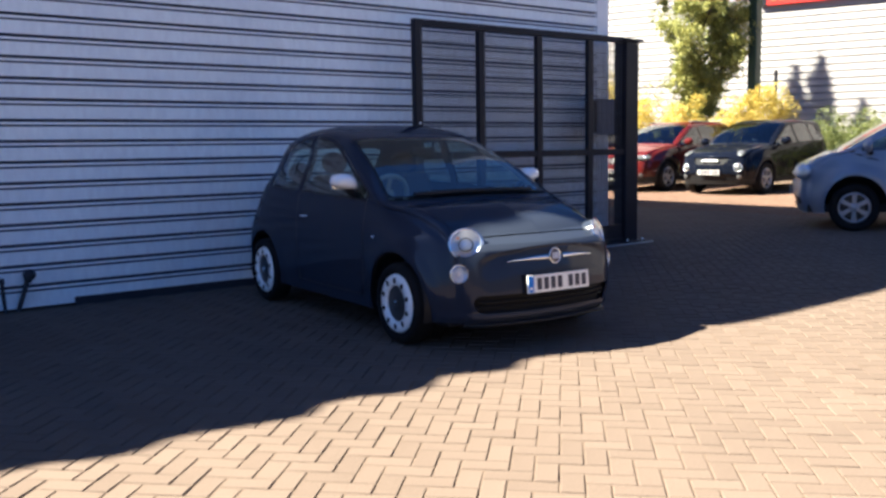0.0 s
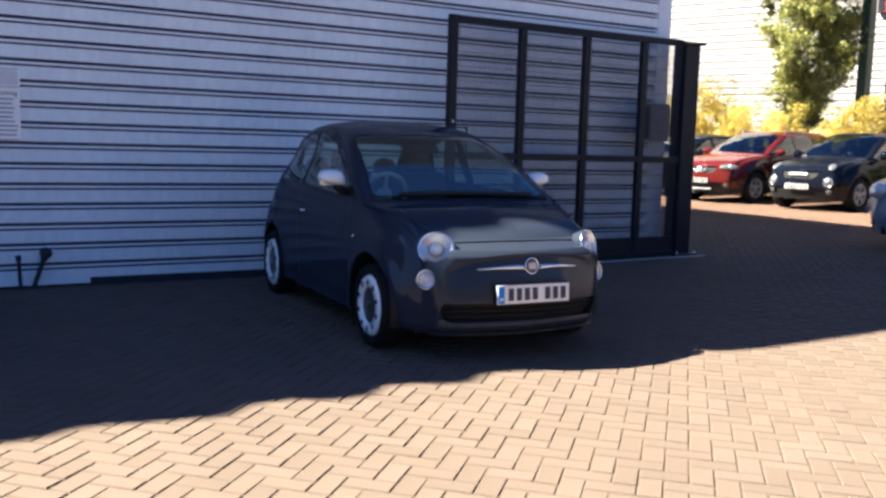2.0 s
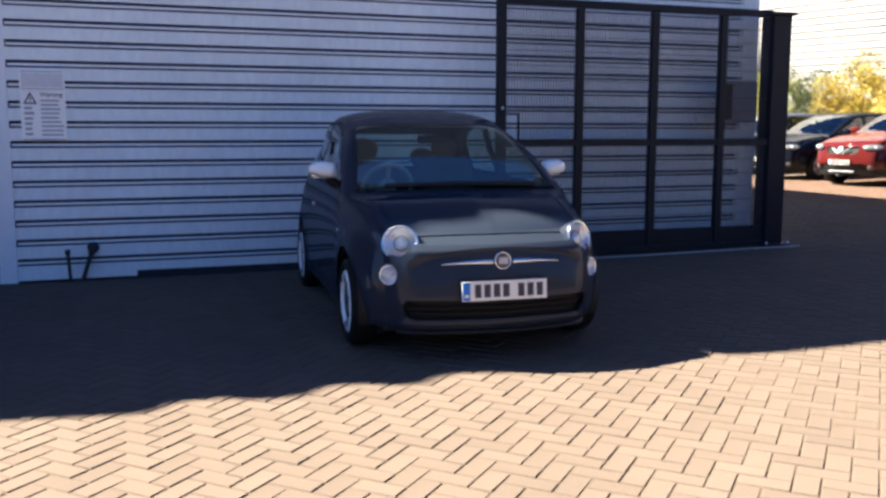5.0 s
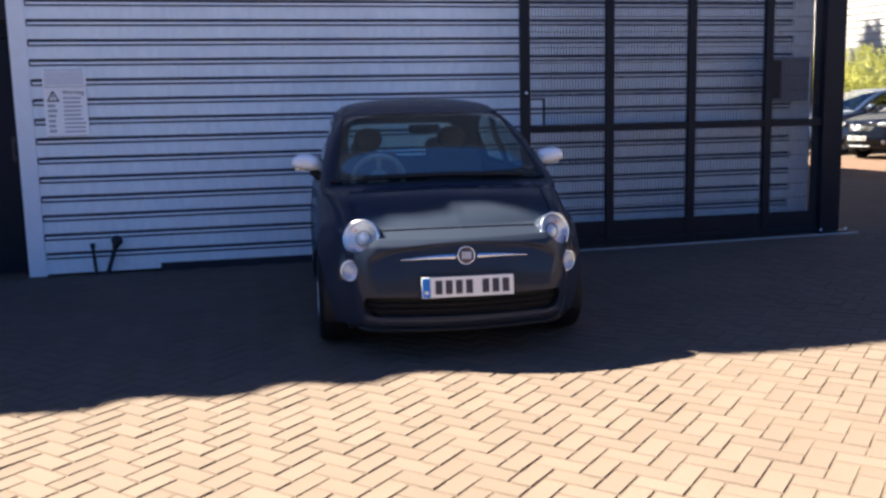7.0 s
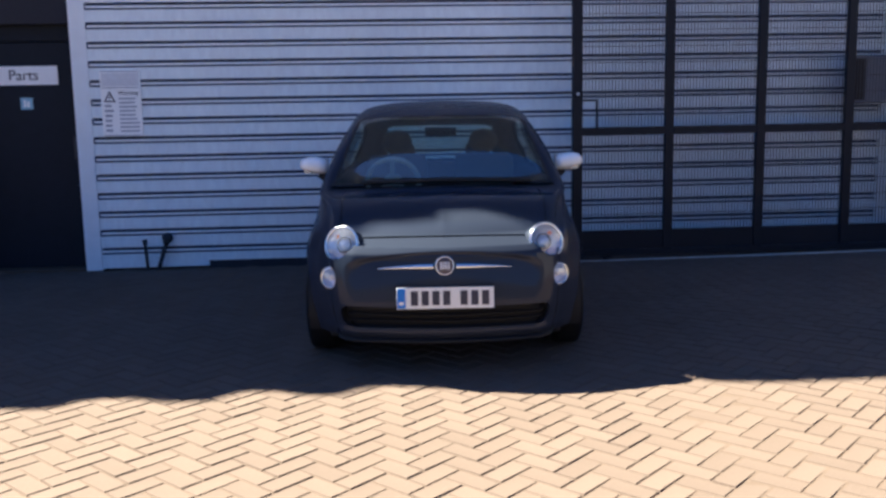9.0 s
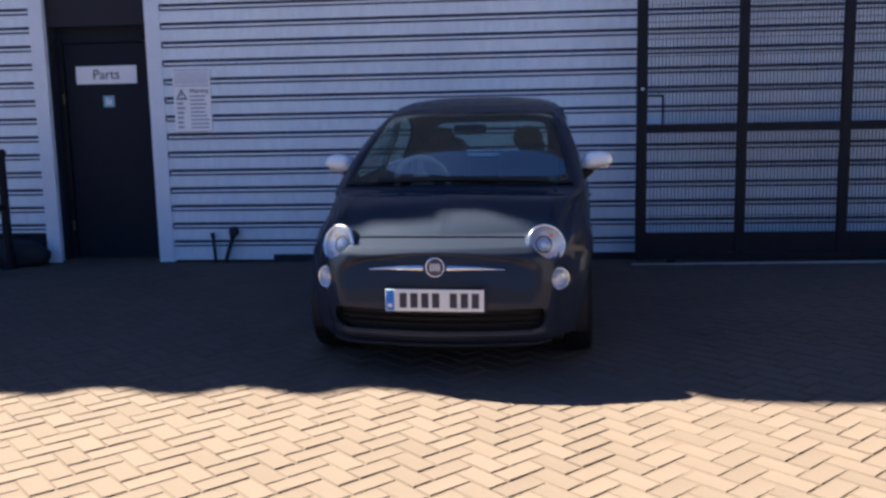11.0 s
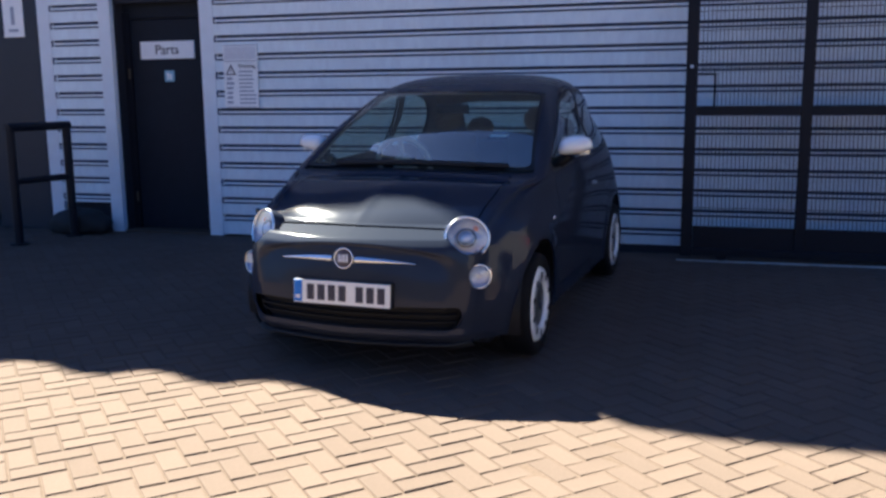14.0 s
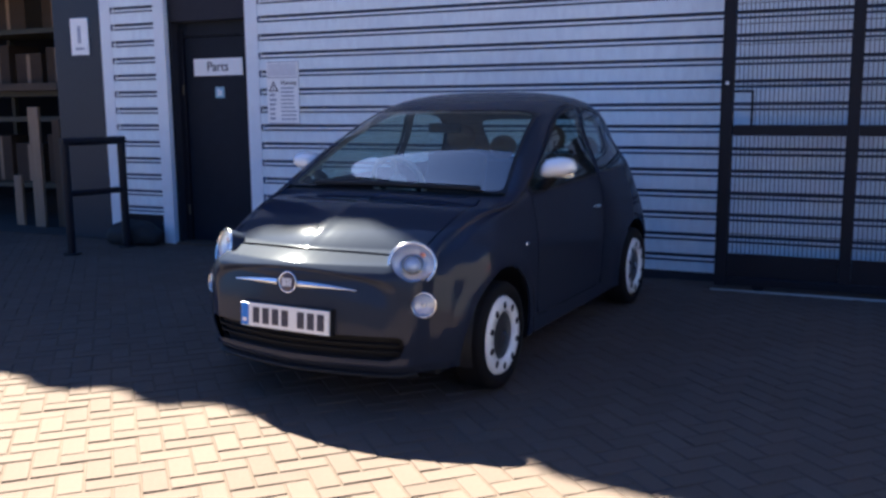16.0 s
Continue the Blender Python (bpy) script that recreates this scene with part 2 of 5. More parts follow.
for n, (x0, x1, z0, z1) in enumerate(((1.05, 1.20, 0.0, 3.6), (8.79, 9.0, 0.0, ROOF_Z - 0.45), (-0.83, -0.68, 0.0, 3.6), (-0.10, 0.04, 0.0, 3.6))):
    part("edge_trim", boxed(x0, x1, WALL_Y - 0.006, WALL_Y + 0.06, z0, z1, 0.004), TRIM, wall)
# dark strips across the ends of the ribs, in the grooves' colour
for x in (1.201, -0.679):
    k = 1
    while FIRST + k * PITCH < 3.5:
        z = FIRST + k * PITCH
        part("rib_end", boxed(x, x + 0.011, WALL_Y - 0.003, WALL_Y + 0.01, z + 0.004, z + 0.058), GROOVE_SHADE, wall)
        k += 1
# the wall's body behind the sheets, with the door opening and the workshop's opening left free
for x0, x1, y1, z0, z1 in ((1.05, RIGHT_X, 8.45, 0, 3.6), (-1.48, 0.04, 8.45, 0, 3.6), (0.04, 1.05, 8.45, 2.3, 3.6), (-6.5, -1.48, 8.45, 3.0, 3.6), (LEFT_X, -6.5, 8.45, 0, 3.6), (LEFT_X, RIGHT_X, 8.45, 3.6, ROOF_Z - 0.45)):
    part("wall_core", boxed(x0, x1, WALL_Y + 0.095, y1, z0, z1), DARK_WALL, wall)
side = part("wall_east", boxed(RIGHT_X - 0.25, RIGHT_X, 8.47, 30, 0, ROOF_Z - 0.45), CLADDING)
tagged(side, "white clad side wall of the workshop", "wall", kind="structure")
for nm, b in (("wall_north", (LEFT_X, RIGHT_X, 30.0, 30.25, 0, ROOF_Z - 0.45)), ("wall_west", (LEFT_X - 0.25, LEFT_X, 8.2, 30.25, 0, ROOF_Z - 0.45))):
    tagged(part(nm, boxed(*b), CLADDING), "plain white clad wall closing the workshop", "wall", kind="structure")
roof = part("roof", boxed(LEFT_X - 0.25, RIGHT_X, 8.3, 30.25, ROOF_Z - 0.45, ROOF_Z - 0.40), CONCRETE)
tagged(roof, "flat roof of the workshop", "roof", kind="structure")

# unseen capping along the roof edge, its outline worked back from the shadow on the yard
capping = thing("roof_capping", "unseen roof-edge capping shaped to cast the yard's scalloped shadow", "capping", kind="structure")


def roof_point(x, y):
    """The point of the roof edge whose shadow falls on (x, y): its place along the wall and its height."""
    rise = (WALL_Y - 0.02 - y) * SUN_WAY.z / SUN_WAY.y
    return x - rise * SUN_WAY.x / -SUN_WAY.z, rise + 0.0155 * min(0.0, y - 5.0)


for (xa, ya), (xb, yb) in zip(EDGE, EDGE[1:]):
    (x0, h0), (x1, h1) = roof_point(xa, ya), roof_point(xb, yb)
    if x1 - x0 < 0.002 or x1 > RIGHT_X + 0.02:
        x1 = max(x1, x0 + 0.004)
    bm = bmesh.new()
    for x, h in ((x0, h0), (x1, h1)):
        for y, z in ((WALL_Y - 0.02, ROOF_Z - 0.7), (WALL_Y - 0.02, h), (WALL_Y + 0.10, h), (WALL_Y + 0.10, ROOF_Z - 0.7)):
            bm.verts.new((x, y, z))
    bm.verts.ensure_lookup_table()
    for q in range(4):
        bm.faces.new([bm.verts[j] for j in (q, (q + 1) % 4, 4 + (q + 1) % 4, 4 + q)])
    bm.faces.new(bm.verts[0:4]), bm.faces.new(bm.verts[4:8])
    bmesh.ops.recalc_face_normals(bm, faces=bm.faces)
    part("capping_length", bm, SLATE, capping)

# ---------------------------------------------------------------- doorway and notices
door = thing("door_1", "closed charcoal door with a white sign set in the wall", "door", kind="structure")
part("door_leaf", boxed(0.12, 1.03, 8.36, 8.41, 0.02, 2.14, 0.004), DOOR_PAINT, door)
bm = boxed(0.045, 0.115, 8.33, 8.43, 0.0, 2.22, 0.004)
box(bm, 1.035, 1.047, 8.33, 8.43, 0.0, 2.22), box(bm, 0.045, 1.047, 8.352, 8.43, 2.15, 2.16)
part("door_frame", bm, BLACK_STEEL, door)
bm = bmesh.new()
rod(bm, (0.98, 8.33, 1.10), (0.98, 8.33, 1.22), 0.011), box(bm, 0.955, 1.0, 8.345, 8.36, 1.05, 1.27, 0.003)
part("door_handle", bm, material("dull_steel", (0.05, 0.052, 0.06), 0.45, 0.5), door, "small brushed steel handle")
for z in (0.35, 1.61):
    bm = bmesh.new()
    part("hinge", rod(bm, (0.105, 8.325, z - 0.05), (0.105, 8.325, z + 0.05), 0.012), material("hinge_brass", (0.12, 0.10, 0.07), 0.5, 0.6), door)
part("back_wall", boxed(0.04, 1.05, 8.45, 8.5, 0, 2.4), DARK_WALL, door)
part("over_panel", boxed(0.045, 1.047, 8.35, 8.39, 2.162, 3.6, 0.004), DOOR_PAINT, door)
step = part("threshold", boxed(0.045, 1.048, 8.16, 8.44, -0.01, 0.018, 0.004), SAND)
tagged(step, "low sand-brown threshold under the charcoal door", "threshold", kind="structure")

sign = thing("door_sign", "white sign reading Parts on the charcoal door", "sign")
part("board", boxed(0.235, 0.855, 8.344, 8.357, 1.75, 1.925, 0.003), WHITE_SIGN, sign)
part("lettering", text_mesh("Parts", 0.135), INK, sign, "dark lettering", at=pose(0.545, 8.3415, 1.838, 90))
sticker = part("sticker", boxed(0.495, 0.605, 8.352, 8.358, 1.525, 1.635), BLUE_STICKER)
tagged(sticker, "small pale blue square sticker on the charcoal door", "sticker")
part("pictogram", boxed(0.523, 0.545, 8.349, 8.3515, 1.545, 1.615), WHITE_SIGN, sticker)
part("pictogram", boxed(0.555, 0.578, 8.349, 8.3515, 1.545, 1.60), WHITE_SIGN, sticker)

rng = random.Random(4)
notice = thing("warning_notice", "white warning notice with a black triangle on the ribbed wall", "sign")
part("board", boxed(1.30, 1.665, 8.128, 8.142, 1.262, 1.86, 0.002), WHITE_SIGN, notice)
part("heading_strip", boxed(1.315, 1.65, 8.1245, 8.1275, 1.72, 1.84), PALE_INK, notice)
# Top and bottom lines are added for the wall's dark joints behind the board.
for z in (1.853, 1.705, 1.268):
    part("rule", boxed(1.312, 1.653, 8.1235, 8.1275, z - 0.004, z + 0.004), GREY_INK, notice)
part("lettering", text_mesh("Warning", 0.052), INK, notice, at=pose(1.55, 8.1265, 1.655, 90))
bm = bmesh.new()
tri_out = [bm.verts.new(v) for v in ((1.325, 8.125, 1.575), (1.435, 8.125, 1.575), (1.38, 8.125, 1.675))]
tri_in = [bm.verts.new(v) for v in ((1.345, 8.125, 1.587), (1.415, 8.125, 1.587), (1.38, 8.125, 1.651))]
for i in range(3):
    bm.faces.new((tri_out[i], tri_out[(i + 1) % 3], tri_in[(i + 1) % 3], tri_in[i]))
box(bm, 1.376, 1.384, 8.1245, 8.1265, 1.605, 1.637), box(bm, 1.376, 1.384, 8.1245, 8.1265, 1.593, 1.600)
part("triangle", bm, INK, notice, "black warning triangle")
for i in range(9):
    z = 1.605 - i * 0.037
    part("print_line", boxed(1.462, 1.60 + rng.uniform(0, 0.045), 8.1255, 8.1278, z - 0.007, z + 0.007), GREY_INK, notice)
for i in range(6):
    z = 1.54 - i * 0.045
    part("print_mark", boxed(1.33, 1.36 + rng.uniform(0.02, 0.07), 8.1255, 8.1278, z - 0.011, z + 0.011), GREY_INK, notice)

small = thing("wall_notice", "white portrait notice on the slate blue wall panel", "sign")
part("board", boxed(-1.235, -0.985, 8.124, 8.136, 1.995, 2.385, 0.002), WHITE_SIGN, small)
part("print_mark", boxed(-1.13, -1.09, 8.1205, 8.1238, 2.12, 2.30), GREY_INK, small)
part("print_mark", boxed(-1.17, -1.05, 8.1205, 8.1238, 2.05, 2.075), GREY_INK, small)

panel = part("slate_panel", boxed(-1.50, -0.832, 8.137, 8.21, 0.0, 3.6, 0.006), COLUMN_PAINT)
tagged(panel, "slate blue painted steel panel beside the workshop opening", "panel", kind="structure")

# two stub pipes at the foot of the wall
DARK_PIPE = material("dull_grey_pipe", (0.030, 0.033, 0.042), 0.6, spec=0.25, vary=0.2, grain=25, blotch=4)
pipes = thing("wall_pipes", "two dark stub pipes rising along the foot of the wall", "pipe")
part("short_pipe", rod(bmesh.new(), (1.632, 8.105, 0.0), (1.618, 8.10, 0.245), 0.015, 12), DARK_PIPE, pipes)
part("end_cap", rod(bmesh.new(), (1.619, 8.10, 0.246), (1.615, 8.10, 0.29), 0.022, 14), DARK_PIPE, pipes)
part("leaning_pipe", rod(bmesh.new(), (1.73, 8.10, 0.0), (1.82, 8.095, 0.27), 0.019, 12), DARK_PIPE, pipes)
bm = ellipsoid(0.052, 0.036, 0.050)
cap = part("round_cap", bm, DARK_PIPE, pipes, smooth=True, at=pose(1.832, 8.09, 0.305, 0, 18, 0))
part("cap_collar", rod(bmesh.new(), (0, 0, -0.062), (0, 0, -0.042), 0.030, 14), BLACK_RUBBER, cap)

# ---------------------------------------------------------------- hoop barrier and sack
hoop = thing("hoop_barrier", "black steel hoop barrier with a middle rail by the workshop opening", "barrier")
P, Q = Vector((-0.44, 7.20, 0)), Vector((-0.30, 7.80, 0))
for nm, a in (("post", P), ("post", Q)):
    part(nm, rod(bmesh.new(), a, a + Vector((0, 0, 1.115)), 0.041, 14), BLACK_STEEL, hoop)
    part("base_plate", rod(bmesh.new(), a, a + Vector((0, 0, 0.015)), 0.085, 16), BLACK_STEEL, hoop)
up = Vector((0, 0, 1.105))
part("top_rail", rod(bmesh.new(), P + up - (Q - P) * 0.055, Q + up + (Q - P) * 0.055, 0.041, 14), BLACK_STEEL, hoop)
up = Vector((0, 0, 0.60))
part("middle_rail", rod(bmesh.new(), P + up, Q + up, 0.032, 12), BLACK_STEEL, hoop)

bm = bmesh.new()
bmesh.ops.create_icosphere(bm, subdivisions=4, radius=1.0)
for v in bm.verts:
    k = 1 + 0.10 * noise.noise(v.co * 2.1) + 0.04 * noise.noise(v.co * 7)
    v.co = Vector((v.co.x * 0.36 * k, v.co.y * 0.15 * k, max(-0.5, v.co.z) * 0.17 * k))
    v.co.z = max(v.co.z, -0.09)
sack = part("sack", bm, BLACK_RUBBER, smooth=True, at=pose(-0.36, 7.98, 0.09))
tagged(sack, "black slumped sack lying against the foot of the wall", "sack")

# ---------------------------------------------------------------- workshop seen through the opening
# Inner walls, floor and goods have darkened colours to keep the room dim.
ply = material("raw_timber", (0.26, 0.185, 0.115), 0.7, vary=0.25, grain=6, blotch=2, stretch=(6, 6, 0.6))
card = material("brown_cardboard", (0.045, 0.028, 0.015), 0.8, vary=0.15, grain=10, blotch=3)
dark_wood = material("dark_brown_timber", (0.075, 0.052, 0.032), 0.75, vary=0.25, grain=6, blotch=2, stretch=(6, 6, 0.6))
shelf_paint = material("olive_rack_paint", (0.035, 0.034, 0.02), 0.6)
tagged(part("workshop_floor", boxed(-6.5, -1.48, 8.2, 13.9, -0.011, 0.004), DARK_FLOOR), "dark grey concrete workshop floor", "floor", kind="structure")
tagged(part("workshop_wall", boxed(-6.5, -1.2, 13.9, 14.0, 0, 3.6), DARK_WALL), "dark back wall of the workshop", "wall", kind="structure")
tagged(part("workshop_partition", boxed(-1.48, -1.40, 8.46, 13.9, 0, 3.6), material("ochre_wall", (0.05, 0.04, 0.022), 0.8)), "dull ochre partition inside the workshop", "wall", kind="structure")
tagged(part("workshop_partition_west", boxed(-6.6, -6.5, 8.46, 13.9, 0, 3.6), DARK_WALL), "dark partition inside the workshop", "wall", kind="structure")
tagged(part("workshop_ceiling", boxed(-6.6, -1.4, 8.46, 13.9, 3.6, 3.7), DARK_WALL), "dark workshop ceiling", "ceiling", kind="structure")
rack = thing("storage_rack", "olive steel storage rack half full of brown cardboard boxes", "rack")
for x in (-4.2, -2.45):
    for y in (9.2, 9.85):
        part("upright", boxed(x - 0.03, x + 0.03, y - 0.03, y + 0.03, 0.004, 3.0), shelf_paint, rack)
for z in (0.45, 1.30, 1.62, 2.4):
    part("shelf", boxed(-4.24, -2.41, 9.15, 9.9, z - 0.03, z + 0.03), shelf_paint, rack)
for x, z, w, h in ((-2.8, 0.484, 0.42, 0.62), (-3.35, 0.484, 0.5, 0.5), (-3.88, 0.484, 0.4, 0.6), (-2.75, 1.654, 0.36, 0.55), (-3.25, 1.654, 0.46, 0.48), (-3.8, 1.654, 0.4, 0.6), (-2.75, 2.434, 0.4, 0.4), (-3.55, 2.434, 0.6, 0.45)):
    b = part("cardboard_box", boxed(x - w / 2, x + w / 2, 9.3, 9.8, z, z + h, 0.006), card)
    tagged(b, "brown cardboard box standing on the storage rack", "box", "boxes on the rack")
    part("tape", boxed(x - 0.03, x + 0.03, 9.2965, 9.2995, z + 0.01, z + h - 0.01), ply, b)
for x, w, h, y, wood, look_of in ((-2.47, 0.17, 1.45, 8.62, ply, "raw"), (-2.22, 0.12, 1.30, 8.72, dark_wood, "dark brown"), (-2.86, 0.13, 0.62, 8.66, ply, "short raw")):
    tagged(part("timber_board", boxed(x - w / 2, x + w / 2, y, y + 0.04, 0.004, h, 0.004), wood), look_of + " timber board standing on end inside the workshop", "timber", "boards on end")
crate = part("timber_plank", boxed(-4.2, -2.45, 9.0, 9.14, 1.655, 1.75, 0.005), dark_wood)
tagged(crate, "timber plank lying across the uprights", "plank")
lamp_mat = bpy.data.materials.new("fluorescent_tube")
lamp_mat.use_nodes = True
lamp_mat.node_tree.nodes["Principled BSDF"].inputs["Emission Color"].default_value = (1, 0.93, 0.75, 1)
lamp_mat.node_tree.nodes["Principled BSDF"].inputs["Emission Strength"].default_value = 1.2
tube = thing("strip_light", "lit fluorescent strip light inside the workshop", "lamp")
part("tube", rod(bmesh.new(), (-4.2, 10.6, 3.02), (-2.5, 10.6, 3.02), 0.02, 10), lamp_mat, tube)
part("batten", boxed(-4.3, -2.4, 10.55, 10.65, 3.04, 3.599), TRIM, tube)

# ---------------------------------------------------------------- gate
gate = thing("sliding_gate", "black steel gate with four bays of fine vertical mesh", "gate")
GY0, GY1 = 7.765, 7.825
part("stile", boxed(5.63, 5.72, GY0 - 0.01, GY1 + 0.01, 0.05, 2.65, 0.006), BLACK_STEEL, gate)
for x in (6.54, 7.415, 8.265):
    part("upright", boxed(x - 0.042, x + 0.042, GY0 - 0.004, GY1, 0.10, 2.575, 0.005), BLACK_STEEL, gate)
part("top_rail", boxed(5.722, 8.883, GY0 - 0.006, GY1 + 0.004, 2.58, 2.648, 0.006), BLACK_STEEL, gate)
part("bottom_rail", boxed(5.722, 8.883, GY0 - 0.008, GY1 + 0.004, 0.06, 0.12, 0.006), BLACK_STEEL, gate)
bays = ((5.722, 6.497), (6.583, 7.372), (7.458, 8.222), (8.308, 8.880))
for x0, x1 in bays:
    part("middle_rail", boxed(x0, x1, GY0 - 0.002, GY1, 1.185, 1.262, 0.005), BLACK_STEEL, gate)
    part("kick_plate", boxed(x0, x1, GY0 + 0.012, GY0 + 0.022, 0.121, 0.30), BLACK_STEEL, gate)
    for z0, z1 in ((0.301, 1.184), (1.263, 2.579)):
        v, f = [], []
        def bar(a0, a1, y0, y1, c0, c1):
            k = len(v)
            v.extend((x, y, z) for x in (a0, a1) for y in (y0, y1) for z in (c0, c1))
            f.extend(tuple(k + i for i in q) for q in ((0, 1, 3, 2), (4, 6, 7, 5), (0, 4, 5, 1), (2, 3, 7, 6)))
        n = round((x1 - x0) / 0.0305)
        for i in range(1, n):
            x = x0 + (x1 - x0) * i / n
            if x0 < 5.73 and z0 > 1 and x < 5.85:
                bar(x - 0.0025, x + 0.0025, GY0 + 0.02, GY0 + 0.026, 1.50, z1)
            else:
                bar(x - 0.0025, x + 0.0025, GY0 + 0.02, GY0 + 0.026, z0, z1)
        m = round((z1 - z0) / 0.15)
        for i in range(1, m):
            z = z0 + (z1 - z0) * i / m
            bar(x0 + (0.13 if x0 < 5.73 and 1.2 < z < 1.5 else 0), x1, GY0 + 0.0265, GY0 + 0.032, z - 0.0025, z + 0.0025)
        mp = part("mesh_panel", mesh_from("mesh_panel", v, f), MESH_WIRE, gate, "dull grey welded wire mesh")
        mp["kind"] = "stuff"
part("lock_bar", boxed(5.845, 5.862, GY0 + 0.003, GY0 + 0.017, 1.263, 1.50), BLACK_STEEL, gate)
part("lock_bar", boxed(5.722, 5.862, GY0 + 0.003, GY0 + 0.017, 1.501, 1.518), BLACK_STEEL, gate)
part("bolt_head", rod(bmesh.new(), (5.675, GY0 - 0.022, 1.57), (5.675, GY0 - 0.009, 1.57), 0.013, 10), TRIM, gate, "pale bolt head")
for x in (5.95, 8.6):
    part("wheel", rod(bmesh.new(), (x, 7.775, 0.056 + ground_z(x)), (x, 7.815, 0.056 + ground_z(x)), 0.05, 18), BLACK_STEEL, gate)

control = thing("gate_control_box", "grey plastic control box with a keypad fixed to the gate", "control box")
part("housing", boxed(8.31, 8.753, 7.812, 7.88, 1.437, 1.887, 0.014), GREY_BOX, control)
part("front_cover", boxed(8.44, 8.735, 7.803, 7.8115, 1.455, 1.87, 0.003), GREY_BOX, control)
part("hinge_strip", boxed(8.33, 8.425, 7.805, 7.8115, 1.47, 1.855, 0.002), BLACK_RUBBER, control, "dark strip down the left side")

post = thing("gate_post", "black square steel gate post with a cap plate", "gate post")
zf = ground_z(8.95) - 0.012
part("shaft", boxed(8.885, 9.12, 7.74, 7.945, zf, 2.60, 0.008), BLACK_STEEL, post)
part("cap_plate", boxed(8.85, 9.165, 7.70, 7.98, 2.601, 2.63, 0.004), BLACK_STEEL, post)
part("foot_plate", boxed(8.84, 9.19, 7.67, 8.0, zf, zf + 0.03, 0.003), BLACK_STEEL, post)
for x in (8.87, 9.16):
    part("anchor_bolt", rod(bmesh.new(), (x, 7.69, zf + 0.035), (x, 7.69, zf + 0.06), 0.012, 8), TRIM, post)

track = thing("gate_track", "worn pale concrete strip carrying the gate track", "track", kind="structure")
v, f = [], []
for i in range(13):
    x = 5.6 + i * 0.3
    y = 7.80 - 0.07 * (x - 5.6)
    z = ground_z(x)
    v += [(x, y - 0.018, z - 0.011), (x, y - 0.014, z + 0.012), (x, y + 0.014, z + 0.012), (x, y + 0.018, z - 0.011)]
    if i:
        f += [(4 * i - 4 + q, 4 * i + q, 4 * i + q + 1, 4 * i - 3 + q) for q in range(3)]
part("rail_bar", mesh_from("rail_bar", v, [q[::-1] for q in f]), CONCRETE, track)

# ---------------------------------------------------------------- car bodies
def spline(pts, t):
    """Catmull-Rom through control points at parameters 0, 1, 2 ..."""
    pts = np.asarray(pts, float)
    i = np.clip(np.floor(t).astype(int), 0, len(pts) - 2)
    u = (np.asarray(t) - i)[:, None]
    ext = np.vstack([2 * pts[0] - pts[1], pts, 2 * pts[-1] - pts[-2]])
    a, b, c, d = ext[i], ext[i + 1], ext[i + 2], ext[i + 3]
    return 0.5 * (2 * b + (c - a) * u + (2 * a - 5 * b + 4 * c - d) * u * u + (3 * b - a - 3 * c + d) * u ** 3)


def shell(lines, per_ring=8, counts=(8, 4, 4, 6, 5)):
    """Half a car body from its long lines (centre, rail, waist, belt, side, sill): grid of points, outward faces, and its mirror."""
    n = len(lines[0])
    s = np.linspace(0, n - 1, (n - 1) * per_ring + 1)
    L = [spline(q, s) for q in lines]
    mirror = L[1] * np.array([-1, 1, 1])
    rows = []
    for k in range(len(s)):
        ctrl = [mirror[k]] + [q[k] for q in L]
        ts = np.concatenate([np.arange(1 + j, 2 + j, 1 / c)[:c] for j, c in enumerate(counts)] + [[1.0 + len(counts)]])
        rows.append(spline(ctrl, ts))
    g = np.array(rows)
    g[:, 0, 0] = 0.0
    a, b = g.shape[:2]
    verts = list(map(tuple, g.reshape(-1, 3)))
    faces = [(i * b + j, i * b + j + 1, (i + 1) * b + j + 1, (i + 1) * b + j) for i in range(a - 1) for j in range(b - 1)]
    return verts, faces


def cut(bm, f):
    """Split the faces of bm along f(position) = 0."""
    val = {v: f(v.co) for v in bm.verts}
    for e in list(bm.edges):
        a, b = e.verts
        fa, fb = val[a], val[b]
        if fa * fb < 0:
            t = fa / (fa - fb)
            if 0.02 < t < 0.98:
                _, nv = bmesh.utils.edge_split(e, a, t)
                val[nv] = 0.0
            elif t <= 0.02:
                val[a] = 0.0
            else:
                val[b] = 0.0
    zero = [v for v in bm.verts if val[v] == 0.0]
    bmesh.ops.connect_verts(bm, verts=zero)


def take(bm, f):
    """A new bmesh with the faces whose middles have f > 0; they leave bm."""
    out = bm.copy()
    for b, keep in ((out, True), (bm, False)):
        gone = [q for q in b.faces if (f(q.calc_center_median()) > 0) != keep]
        bmesh.ops.delete(b, geom=gone, context="FACES")
    return out


def mirrored(bm):
    """bm together with its mirror image in x."""
    r = bmesh.ops.duplicate(bm, geom=bm.verts[:] + bm.edges[:] + bm.faces[:])
    new_v = [q for q in r["geom"] if isinstance(q, bmesh.types.BMVert)]
    for v in new_v:
        v.co.x = -v.co.x
    bmesh.ops.reverse_faces(bm, faces=[q for q in r["geom"] if isinstance(q, bmesh.types.BMFace)])
    bmesh.ops.remove_doubles(bm, verts=bm.verts, dist=0.0006)
    return bm


def sink(bm, d):
    """Move a piece inwards along its normals."""
    bm.normal_update()
    for v, n in [(v, v.normal.copy()) for v in bm.verts]:
        v.co -= n * d
    return bm


